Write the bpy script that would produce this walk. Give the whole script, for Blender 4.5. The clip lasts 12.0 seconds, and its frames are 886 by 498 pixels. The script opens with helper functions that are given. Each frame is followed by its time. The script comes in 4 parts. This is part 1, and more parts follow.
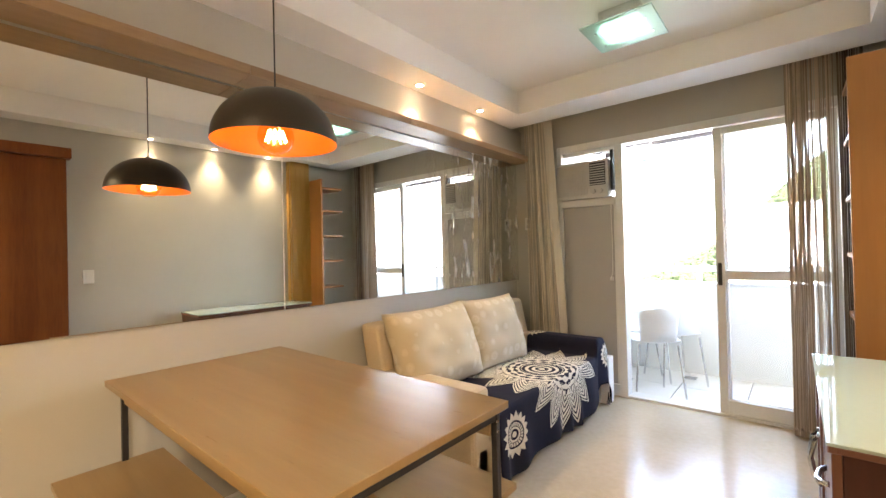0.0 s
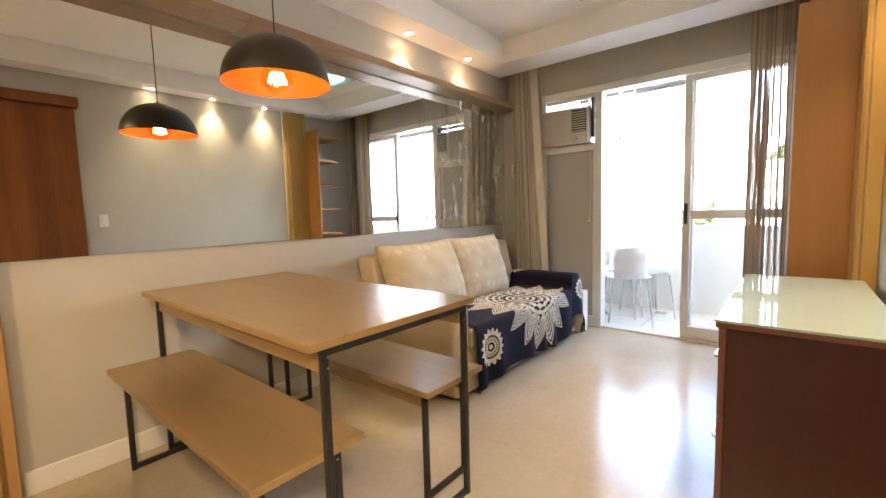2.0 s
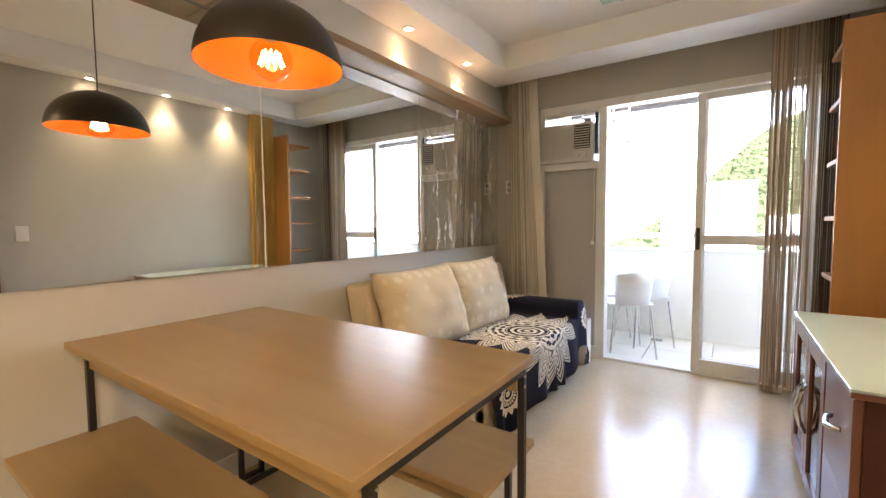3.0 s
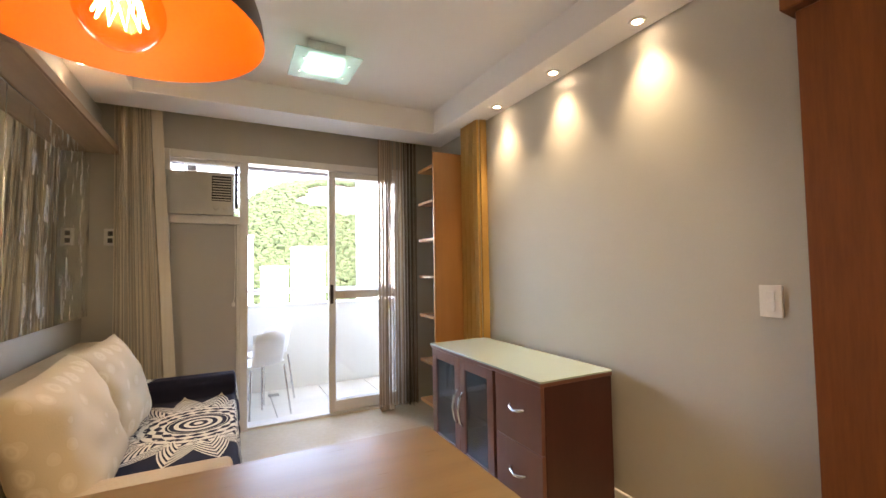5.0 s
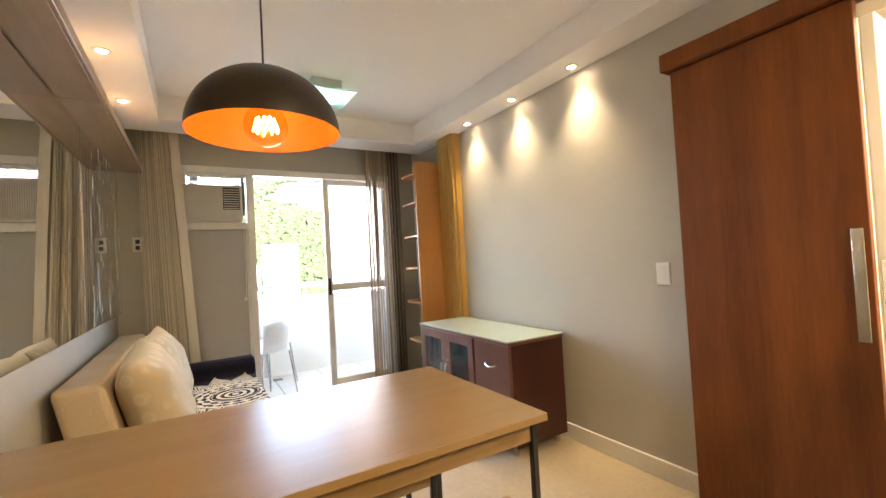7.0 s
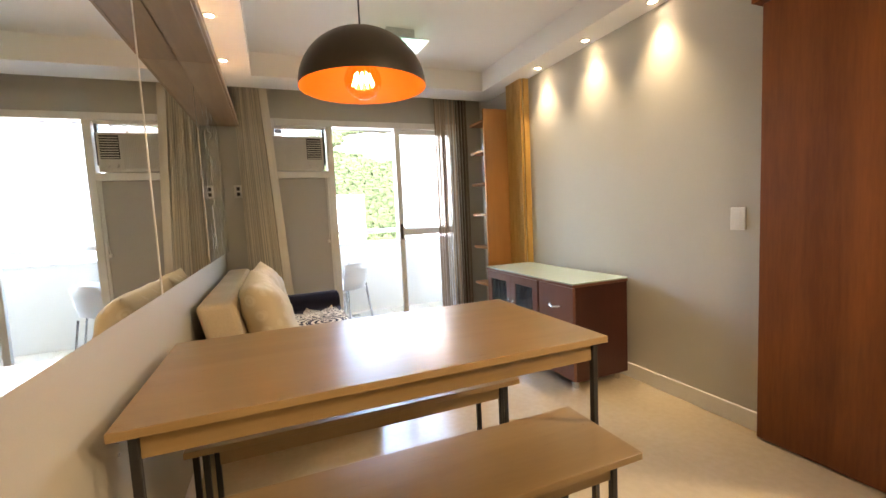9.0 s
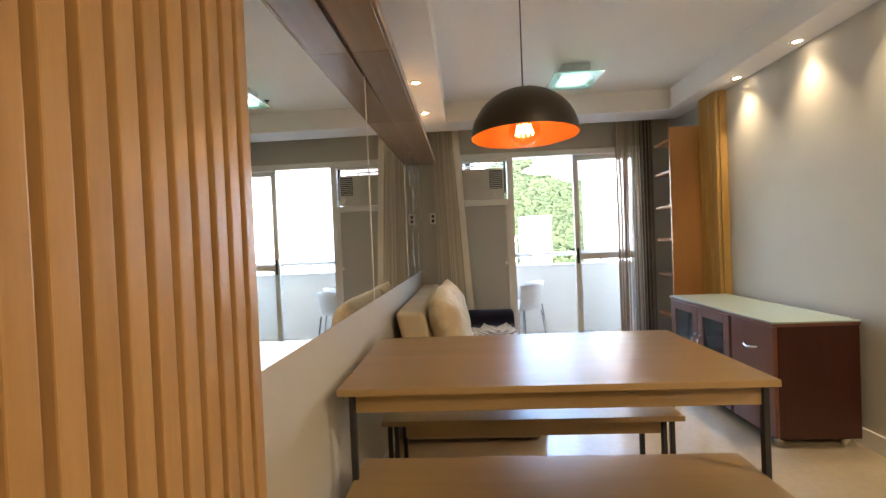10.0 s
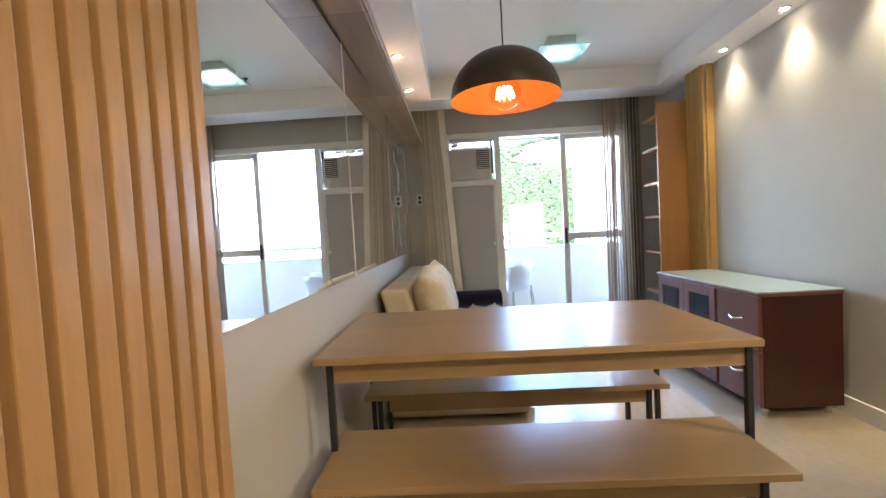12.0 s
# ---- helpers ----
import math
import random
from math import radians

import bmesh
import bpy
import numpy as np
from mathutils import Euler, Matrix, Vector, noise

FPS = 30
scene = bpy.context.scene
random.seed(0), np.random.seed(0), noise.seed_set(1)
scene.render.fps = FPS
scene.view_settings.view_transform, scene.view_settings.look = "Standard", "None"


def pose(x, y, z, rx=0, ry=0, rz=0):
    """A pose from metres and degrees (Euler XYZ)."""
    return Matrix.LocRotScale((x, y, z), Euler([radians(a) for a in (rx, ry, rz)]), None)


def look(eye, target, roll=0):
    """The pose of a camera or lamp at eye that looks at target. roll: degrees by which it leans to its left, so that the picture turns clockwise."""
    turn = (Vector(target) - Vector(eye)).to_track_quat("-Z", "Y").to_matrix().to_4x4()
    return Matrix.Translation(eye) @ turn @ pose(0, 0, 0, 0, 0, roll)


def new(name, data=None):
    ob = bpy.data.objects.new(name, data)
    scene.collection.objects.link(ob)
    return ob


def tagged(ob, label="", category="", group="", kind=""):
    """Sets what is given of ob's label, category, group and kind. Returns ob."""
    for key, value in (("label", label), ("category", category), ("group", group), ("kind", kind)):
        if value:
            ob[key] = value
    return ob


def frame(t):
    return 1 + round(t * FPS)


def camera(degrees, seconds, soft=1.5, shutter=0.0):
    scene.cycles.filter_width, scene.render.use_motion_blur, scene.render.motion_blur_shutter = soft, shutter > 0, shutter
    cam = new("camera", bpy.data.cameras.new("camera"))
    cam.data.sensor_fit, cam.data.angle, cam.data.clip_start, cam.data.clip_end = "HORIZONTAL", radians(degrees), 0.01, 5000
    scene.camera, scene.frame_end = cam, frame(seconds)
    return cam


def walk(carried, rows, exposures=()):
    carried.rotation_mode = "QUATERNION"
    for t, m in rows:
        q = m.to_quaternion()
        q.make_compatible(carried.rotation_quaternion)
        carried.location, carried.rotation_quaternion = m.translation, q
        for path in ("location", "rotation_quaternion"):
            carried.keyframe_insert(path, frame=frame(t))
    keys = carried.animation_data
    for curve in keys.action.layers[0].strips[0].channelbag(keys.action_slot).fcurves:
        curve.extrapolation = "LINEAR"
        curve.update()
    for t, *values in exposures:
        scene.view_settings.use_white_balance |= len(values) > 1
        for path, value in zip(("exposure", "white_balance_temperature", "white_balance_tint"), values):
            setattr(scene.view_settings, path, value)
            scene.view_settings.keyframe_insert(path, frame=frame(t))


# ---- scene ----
cam = camera(93.1, 12.0)
PATH = [
    (0, (2.061, -3.563, 1.211), (0.778, -2.029, 1.229), -1.4),
    (0.5, (2.112, -3.619, 1.18), (0.841, -2.075, 1.147), -1.1),
    (1, (2.219, -3.679, 1.118), (0.941, -2.143, 1.023), -1.6),
    (1.5, (2.291, -3.726, 1.075), (1.01, -2.197, 0.926), -1.6),
    (2, (2.299, -3.731, 1.084), (1.021, -2.203, 0.903), -1.6),
    (2.5, (2.155, -3.667, 1.119), (0.879, -2.137, 0.945), -0.7),
    (2.7, (2.035, -3.639, 1.13), (0.781, -2.089, 0.968), -0.5),
    (4.3, (1.059, -3.401, 1.199), (1.463, -1.442, 1.25), -1.2),
    (4.5, (0.987, -3.46, 1.222), (1.602, -1.558, 1.267), -0.7),
    (5, (0.862, -3.603, 1.219), (1.775, -1.827, 1.308), -0.9),
    (5.5, (0.697, -3.724, 1.233), (1.782, -2.047, 1.321), -1.3),
    (6, (0.578, -3.828, 1.232), (1.724, -2.192, 1.328), -2.1),
    (6.5, (0.561, -3.972, 1.207), (1.674, -2.314, 1.3), -3.1),
    (7, (0.529, -4.082, 1.217), (1.548, -2.362, 1.265), -3.2),
    (7.2, (0.513, -4.098, 1.2), (1.485, -2.351, 1.224), -3.2),
    (8.8, (0.419, -4.202, 1.152), (1.248, -2.391, 0.961), -2.8),
    (9, (0.409, -4.213, 1.18), (1.151, -2.363, 1.011), -2.8),
    (9.5, (0.44, -4.325, 1.203), (0.62, -2.334, 1.144), -2.6),
    (10, (0.47, -4.453, 1.205), (0.366, -2.456, 1.175), -2.4),
    (10.5, (0.451, -4.548, 1.14), (0.336, -2.552, 1.108), -2.3),
    (11, (0.454, -4.626, 1.123), (0.332, -2.63, 1.075), -2.5),
    (11.5, (0.474, -4.55, 1.125), (0.375, -2.554, 1.062), -2.9),
    (12, (0.507, -4.409, 1.124), (0.44, -2.412, 1.04), -3.2),
]
LIGHT = [(0.0, 5.29, 7050, 16), (2.5, 5.2, 7050, 17), (4.5, 4.72, 7250, 21), (5.5, 5.16, 7250, 20), (6.5, 5.1, 7350, 17), (7.2, 5.27, 7150, 15),
         (9.0, 5.16, 7150, 16), (9.5, 4.82, 7200, 15), (10.5, 4.71, 6050, 14), (11.0, 4.76, 6000, 14), (12.0, 5.01, 5700, 13)]
walk(cam, [(t, look(eye, target, roll)) for t, eye, target, roll in PATH], LIGHT)

# ---- world, sun, lamps ----
world = bpy.data.worlds.new("sky")
scene.world = world
world.use_nodes = True
wn = world.node_tree
sky = wn.nodes.new("ShaderNodeTexSky")
sky.sky_type, sky.sun_disc = "NISHITA", False
sky.sun_elevation, sky.sun_rotation = radians(58), radians(160)
bg = wn.nodes["Background"]
wn.links.new(sky.outputs[0], bg.inputs[0])
bg.inputs[1].default_value = 0.15
sun = new("sun", bpy.data.lights.new("sun", "SUN"))
sun.data.energy, sun.data.angle, sun.data.color = 2.0, radians(0.5), (1.0, 0.95, 0.88)
sun.matrix_world = look((0, 0, 0), (-math.sin(radians(160)) * math.cos(radians(58)), -math.cos(radians(160)) * math.cos(radians(58)), -math.sin(radians(58))))

WARM = (1.0, 0.79, 0.50)
SPOTS = [(0.172, -1.503), (0.172, -0.805), (2.527, -1.220), (2.527, -1.787), (2.527, -2.349)]
SOF = 2.335


def lamp(name, kind, energy, color, m, **more):
    ob = new(name, bpy.data.lights.new(name, kind))
    ob.data.energy, ob.data.color = energy, color
    ob.matrix_world = m
    for k, v in more.items():
        setattr(ob.data, k, v)
    return ob


for x, y in SPOTS:
    lamp("spot_beam", "SPOT", 1.75, WARM, pose(x, y, SOF - 0.012), spot_size=radians(88), spot_blend=1.0, shadow_soft_size=0.045)
lamp("pendant_glow", "POINT", 0.022, (1.0, 0.56, 0.22), pose(0.715, -2.827, 1.622), shadow_soft_size=0.03)
lamp("passage_glow", "AREA", 2.8, (1.0, 0.80, 0.55), pose(3.35, -4.35, 2.30), shape="SQUARE", size=0.30)
# Added fill behind the viewer; no fitting is modelled or seen there.
lamp("kitchen_glow", "AREA", 1.8, (1.0, 0.78, 0.48), pose(1.7, -5.3, 2.30), shape="SQUARE", size=0.30)


# ---- materials ----
def nodes_of(name, rough=0.5, metal=0.0, spec=0.5):
    m = bpy.data.materials.new(name)
    m.use_nodes = True
    t = m.node_tree
    b = t.nodes["Principled BSDF"]
    b.inputs["Roughness"].default_value, b.inputs["Metallic"].default_value = rough, metal
    b.inputs["Specular IOR Level"].default_value = spec
    return m, t, b


def node(t, kind, links=(), **values):
    n = t.nodes.new(kind)
    for k, v in values.items():
        if k.startswith("i_"):
            n.inputs[k[2:].replace("_", " ")].default_value = v
        else:
            setattr(n, k, v)
    for i, s in links:
        t.links.new(s, n.inputs[i])
    return n


def mathn(t, op, a, b=None, c=None):
    n = t.nodes.new("ShaderNodeMath")
    n.operation = op
    for i, v in enumerate((a, b, c)):
        if v is None:
            continue
        if isinstance(v, (int, float)):
            n.inputs[i].default_value = v
        else:
            t.links.new(v, n.inputs[i])
    return n.outputs[0]


def rgba(c):
    return (*c, 1.0)


def mottled(name, c1, c2, scale=3.0, fine=60.0, rough=0.5, bump=0.0, metal=0.0, spec=0.5, stretch=(1, 1, 1), rvar=0.06, coords="Object", vary=0.0, dist=0.001):
    """Two noises, broad and fine, between two colours; a small bump; optional difference from object to object."""
    m, t, b = nodes_of(name, rough, metal, spec)
    tc = node(t, "ShaderNodeTexCoord")
    mp = node(t, "ShaderNodeMapping", [(0, tc.outputs[coords])])
    mp.inputs["Scale"].default_value = stretch
    src = mp.outputs[0]
    if vary:
        oi = node(t, "ShaderNodeObjectInfo")
        ad = node(t, "ShaderNodeVectorMath", [(0, src)], operation="ADD")
        t.links.new(mathn(t, "MULTIPLY", oi.outputs["Random"], 37.0), ad.inputs[1])
        src = ad.outputs[0]
    n1 = node(t, "ShaderNodeTexNoise", [("Vector", src)], i_Scale=scale, i_Detail=4.0)
    n2 = node(t, "ShaderNodeTexNoise", [("Vector", src)], i_Scale=fine, i_Detail=3.0)
    f = mathn(t, "ADD", mathn(t, "MULTIPLY", n1.outputs[0], 0.62), mathn(t, "MULTIPLY", n2.outputs[0], 0.38))
    if vary:
        f = mathn(t, "ADD", f, mathn(t, "MULTIPLY", mathn(t, "SUBTRACT", oi.outputs["Random"], 0.5), vary))
    ramp = node(t, "ShaderNodeValToRGB", [(0, f)])
    ramp.color_ramp.elements[0].position, ramp.color_ramp.elements[1].position = 0.33, 0.67
    ramp.color_ramp.elements[0].color, ramp.color_ramp.elements[1].color = rgba(c1), rgba(c2)
    t.links.new(ramp.outputs[0], b.inputs["Base Color"])
    t.links.new(mathn(t, "ADD", mathn(t, "MULTIPLY", mathn(t, "SUBTRACT", n1.outputs[0], 0.5), 2 * rvar), rough), b.inputs["Roughness"])
    if bump:
        bp = node(t, "ShaderNodeBump", [("Height", n2.outputs[0])], i_Strength=bump, i_Distance=dist)
        t.links.new(bp.outputs[0], b.inputs["Normal"])
    return m


def wood(name, dark, light, axis="x", rough=0.35, ring=9.0, bump=0.08, spec=0.5, vary=0.25, contrast=(0.3, 0.72)):
    """Grain that runs along one axis of the object, with long streaks, fine pores and slow colour drift."""
    m, t, b = nodes_of(name, rough, 0.0, spec)
    tc = node(t, "ShaderNodeTexCoord")
    st = {"x": (0.5, 6, 6), "y": (6, 0.5, 6), "z": (6, 6, 0.5)}[axis]
    mp = node(t, "ShaderNodeMapping", [(0, tc.outputs["Object"])])
    mp.inputs["Scale"].default_value = st
    oi = node(t, "ShaderNodeObjectInfo")
    ad = node(t, "ShaderNodeVectorMath", [(0, mp.outputs[0])], operation="ADD")
    t.links.new(mathn(t, "MULTIPLY", oi.outputs["Random"], 21.0), ad.inputs[1])
    v = ad.outputs[0]
    n1 = node(t, "ShaderNodeTexNoise", [("Vector", v)], i_Scale=ring * 0.35, i_Detail=5.0, i_Distortion=0.6)
    n2 = node(t, "ShaderNodeTexNoise", [("Vector", v)], i_Scale=ring * 3.2, i_Detail=6.0, i_Roughness=0.7)
    n3 = node(t, "ShaderNodeTexNoise", [("Vector", tc.outputs["Object"])], i_Scale=2.0, i_Detail=2.0)
    f = mathn(t, "ADD", mathn(t, "MULTIPLY", n1.outputs[0], 0.5), mathn(t, "MULTIPLY", n2.outputs[0], 0.3))
    f = mathn(t, "ADD", f, mathn(t, "MULTIPLY", n3.outputs[0], 0.2))
    f = mathn(t, "ADD", f, mathn(t, "MULTIPLY", mathn(t, "SUBTRACT", oi.outputs["Random"], 0.5), vary))
    ramp = node(t, "ShaderNodeValToRGB", [(0, f)])
    ramp.color_ramp.elements[0].position, ramp.color_ramp.elements[1].position = contrast
    ramp.color_ramp.elements[0].color, ramp.color_ramp.elements[1].color = rgba(dark), rgba(light)
    t.links.new(ramp.outputs[0], b.inputs["Base Color"])
    t.links.new(mathn(t, "ADD", mathn(t, "MULTIPLY", n2.outputs[0], 0.14), rough - 0.07), b.inputs["Roughness"])
    bp = node(t, "ShaderNodeBump", [("Height", n2.outputs[0])], i_Strength=bump, i_Distance=0.001)
    t.links.new(bp.outputs[0], b.inputs["Normal"])
    return m


def glow(name, color, strength):
    m, t, b = nodes_of(name)
    b.inputs["Base Color"].default_value = rgba(color)
    b.inputs["Emission Color"].default_value, b.inputs["Emission Strength"].default_value = rgba(color), strength
    return m


def clear(name, tint=(1, 1, 1), rough=0.0):
    """Thin clear glass: it lets light straight through, with a Fresnel gloss."""
    m = bpy.data.materials.new(name)
    m.use_nodes = True
    t = m.node_tree
    out = t.nodes["Material Output"]
    tr = node(t, "ShaderNodeBsdfTransparent")
    tr.inputs[0].default_value = rgba(tint)
    gl = node(t, "ShaderNodeBsdfGlossy")
    gl.inputs["Roughness"].default_value = rough
    lw = node(t, "ShaderNodeLayerWeight")
    fac = mathn(t, "ADD", mathn(t, "MULTIPLY", mathn(t, "POWER", lw.outputs["Facing"], 4.0), 0.80), 0.035)
    mx = node(t, "ShaderNodeMixShader", [(0, fac), (1, tr.outputs[0]), (2, gl.outputs[0])])
    t.links.new(mx.outputs[0], out.inputs[0])
    return m


M = {}
M["wall"] = mottled("grey_wall_paint", (0.465, 0.445, 0.39), (0.50, 0.48, 0.425), 2.0, 240, 0.62, 0.10)
M["ceiling"] = mottled("white_ceiling_paint", (0.83, 0.815, 0.795), (0.87, 0.855, 0.835), 1.5, 200, 0.8, 0.06)
M["cream"] = mottled("cream_passage_paint", (0.52, 0.48, 0.40), (0.57, 0.53, 0.45), 2, 160, 0.6, 0.08)
M["trim"] = mottled("white_trim_paint", (0.74, 0.73, 0.70), (0.80, 0.79, 0.76), 4, 90, 0.4, 0.04)
M["alu"] = mottled("white_painted_aluminium", (0.72, 0.71, 0.68), (0.80, 0.79, 0.76), 5, 80, 0.32, 0.03)
M["floor"] = mottled("polished_beige_floor", (0.50, 0.415, 0.285), (0.585, 0.495, 0.355), 2.2, 30, 0.20, 0.03, spec=0.55, rvar=0.08)
M["door_wood"] = wood("reddish_brown_door_veneer", (0.135, 0.038, 0.011), (0.28, 0.092, 0.025), "z", 0.42, 4.0, 0.06, spec=0.3, contrast=(0.34, 0.68))
# Darker copy for sideboard ends and interior: their shade is in the colour.
M["mahogany"] = wood("shaded_mahogany_veneer", (0.034, 0.009, 0.006), (0.068, 0.018, 0.012), "z", 0.33, 6.0, 0.05)
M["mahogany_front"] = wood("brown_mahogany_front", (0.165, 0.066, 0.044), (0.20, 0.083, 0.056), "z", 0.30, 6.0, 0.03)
M["cherry"] = wood("orange_cherry_veneer", (0.335, 0.145, 0.040), (0.42, 0.195, 0.058), "z", 0.42, 5.0, 0.04)
M["slat"] = wood("golden_slat_wood", (0.40, 0.225, 0.085), (0.545, 0.335, 0.150), "z", 0.34, 7.0, 0.06, vary=0.12)
M["gold"] = wood("golden_column_wood", (0.43, 0.245, 0.062), (0.54, 0.325, 0.095), "z", 0.38, 5.0, 0.04, vary=0.08)
M["beam_wood"] = wood("brown_beam_laminate", (0.23, 0.145, 0.08), (0.38, 0.255, 0.145), "y", 0.4, 7.0, 0.08)
M["table_top"] = wood("oak_laminate_top", (0.27, 0.174, 0.075), (0.37, 0.248, 0.115), "x", 0.30, 7.0, 0.06, vary=0.05)
M["steel_black"] = mottled("black_powder_coated_steel", (0.012, 0.012, 0.013), (0.022, 0.021, 0.021), 8, 300, 0.42, 0.1)
M["chrome"] = mottled("brushed_steel", (0.55, 0.55, 0.54), (0.70, 0.70, 0.69), 10, 200, 0.25, 0.02, metal=1.0)
M["glass"] = clear("clear_glass")
M["smoke"] = clear("cabinet_glass", (0.55, 0.56, 0.55))
M["white_glass"] = mottled("white_lacquered_glass", (0.40, 0.495, 0.455), (0.42, 0.515, 0.475), 2, 50, 0.04, 0.0, spec=0.6, rvar=0.01)
M["sofa"] = mottled("beige_sofa_suede", (0.50, 0.41, 0.28), (0.60, 0.50, 0.36), 4, 160, 0.85, 0.25, spec=0.2)
M["plastic"] = mottled("white_plastic", (0.74, 0.73, 0.70), (0.80, 0.79, 0.76), 6, 100, 0.35, 0.02)
M["plastic_grey"] = mottled("grey_ac_plastic", (0.52, 0.505, 0.465), (0.60, 0.585, 0.545), 6, 100, 0.45, 0.04)
M["dark"] = mottled("dark_plastic", (0.02, 0.018, 0.018), (0.035, 0.03, 0.03), 6, 100, 0.4, 0.02)
M["panel_grey"] = mottled("grey_laminate_panel", (0.42, 0.405, 0.385), (0.45, 0.435, 0.415), 2, 150, 0.5, 0.04)
M["shade_out"] = mottled("matt_black_lampshade", (0.022, 0.017, 0.014), (0.034, 0.027, 0.022), 6, 160, 0.38, 0.06)
M["shade_in"] = mottled("orange_lampshade_lining", (0.51, 0.130, 0.006), (0.56, 0.150, 0.008), 6, 160, 0.5, 0.04)
M["blind"] = mottled("grey_awning_fabric", (0.14, 0.12, 0.12), (0.20, 0.175, 0.17), 3, 60, 0.8, 0.1)
M["stone"] = mottled("dark_green_granite", (0.006, 0.009, 0.007), (0.07, 0.075, 0.06), 35, 190, 0.12, 0.02)
M["out_wall"] = mottled("cream_outdoor_paint", (0.73, 0.71, 0.65), (0.79, 0.77, 0.71), 1.5, 120, 0.7, 0.2)
M["concrete"] = mottled("grey_concrete", (0.25, 0.24, 0.22), (0.38, 0.37, 0.34), 1.2, 40, 0.85, 0.3)
M["tile"] = mottled("cream_balcony_tile", (0.64, 0.61, 0.54), (0.74, 0.71, 0.64), 3, 60, 0.35, 0.08, vary=0.3)
M["grout"] = mottled("grey_grout", (0.22, 0.20, 0.18), (0.30, 0.28, 0.25), 8, 90, 0.9, 0.2)
M["curtain_light"] = mottled("beige_string_curtain", (0.46, 0.40, 0.31), (0.76, 0.69, 0.57), 2, 30, 0.8, 0.15, stretch=(30, 30, 0.5), vary=0.9, spec=0.2)
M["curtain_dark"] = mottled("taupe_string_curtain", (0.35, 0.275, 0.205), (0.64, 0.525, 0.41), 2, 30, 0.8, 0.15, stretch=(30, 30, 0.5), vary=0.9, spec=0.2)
# Darkened copy of the taupe strings; shade by the bookshelf is in the colour.
M["curtain_shaded"] = mottled("shaded_string_curtain", (0.13, 0.10, 0.078), (0.29, 0.235, 0.18), 2, 30, 0.8, 0.15, stretch=(30, 30, 0.5), vary=0.9, spec=0.2)
M["lining"] = mottled("cream_curtain_border", (0.60, 0.55, 0.46), (0.68, 0.63, 0.54), 5, 120, 0.8, 0.1, stretch=(20, 20, 0.6))
M["bldg"] = mottled("white_facade", (0.62, 0.61, 0.59), (0.76, 0.75, 0.73), 0.1, 2, 0.8, 0.0)
# Pale grey panes: reflected sky and curtains are put into the colour.
M["bldg_glass"] = mottled("sky_toned_window_glass", (0.20, 0.21, 0.22), (0.34, 0.35, 0.36), 0.4, 3, 0.3, 0.0)
M["leaves"] = mottled("forest_foliage", (0.023, 0.033, 0.015), (0.041, 0.052, 0.024), 0.12, 1.5, 0.9, 0.0, vary=0.0, spec=0.1)
M["rock"] = mottled("pink_grey_rock", (0.070, 0.050, 0.048), (0.10, 0.073, 0.071), 0.03, 0.4, 0.9, 0.0)
M["ground"] = mottled("city_ground", (0.12, 0.13, 0.11), (0.30, 0.29, 0.27), 0.02, 0.3, 0.9, 0.0)
M["filament"] = glow("filament", (1.0, 0.66, 0.28), 3.5)
M["spot_glow"] = glow("spot_lamp_face", (1.0, 0.80, 0.55), 3.0)
M["lamp_glow"] = glow("fluorescent_diffuser", (0.62, 1.0, 0.88), 0.22)
M["bulb_glass"] = clear("bulb_glass", (1.0, 0.86, 0.64))
fm = clear("frosted_plate_glass", (0.80, 0.95, 0.90), 0.1)
frost = fm.node_tree
veil = node(frost, "ShaderNodeBsdfTranslucent")
veil.inputs[0].default_value = (0.78, 0.92, 0.87, 1)
plain_glass = frost.nodes["Material Output"].inputs[0].links[0].from_socket
vx = node(frost, "ShaderNodeMixShader", [(1, plain_glass), (2, veil.outputs[0])])
vx.inputs[0].default_value = 0.45
frost.links.new(vx.outputs[0], frost.nodes["Material Output"].inputs[0])
M["frosted"] = fm
mi, ti, bi = nodes_of("mirror_silver", 0.02, 1.0)
nz = node(ti, "ShaderNodeTexNoise", [("Vector", node(ti, "ShaderNodeTexCoord").outputs["Object"])], i_Scale=3.0, i_Detail=3.0)
rm = node(ti, "ShaderNodeValToRGB", [(0, nz.outputs[0])])
rm.color_ramp.elements[0].color, rm.color_ramp.elements[1].color = (0.80, 0.82, 0.80, 1), (0.86, 0.875, 0.86, 1)
ti.links.new(rm.outputs[0], bi.inputs["Base Color"])
bi.inputs["Roughness"].default_value = 0.012
stretch = node(ti, "ShaderNodeMapping", [(0, node(ti, "ShaderNodeTexCoord").outputs["Object"])])
stretch.inputs["Scale"].default_value = (1, 5, 1.4)
sm1 = node(ti, "ShaderNodeTexNoise", [("Vector", stretch.outputs[0])], i_Scale=2.4, i_Detail=5.0, i_Roughness=0.7)
smear = node(ti, "ShaderNodeBsdfDiffuse")
smear.inputs[0].default_value = (0.75, 0.76, 0.74, 1)
ysep = node(ti, "ShaderNodeSeparateXYZ", [(0, node(ti, "ShaderNodeTexCoord").outputs["Object"])])
far_pane = node(ti, "ShaderNodeMapRange", [(0, ysep.outputs[1])])
far_pane.inputs[1].default_value, far_pane.inputs[2].default_value = 0.3, 0.9
haze = mathn(ti, "MULTIPLY", mathn(ti, "MAXIMUM", mathn(ti, "SUBTRACT", sm1.outputs[0], 0.48), 0.0), mathn(ti, "MULTIPLY", far_pane.outputs[0], 3.0))
hz = node(ti, "ShaderNodeMixShader", [(0, haze), (1, bi.outputs[0]), (2, smear.outputs[0])])
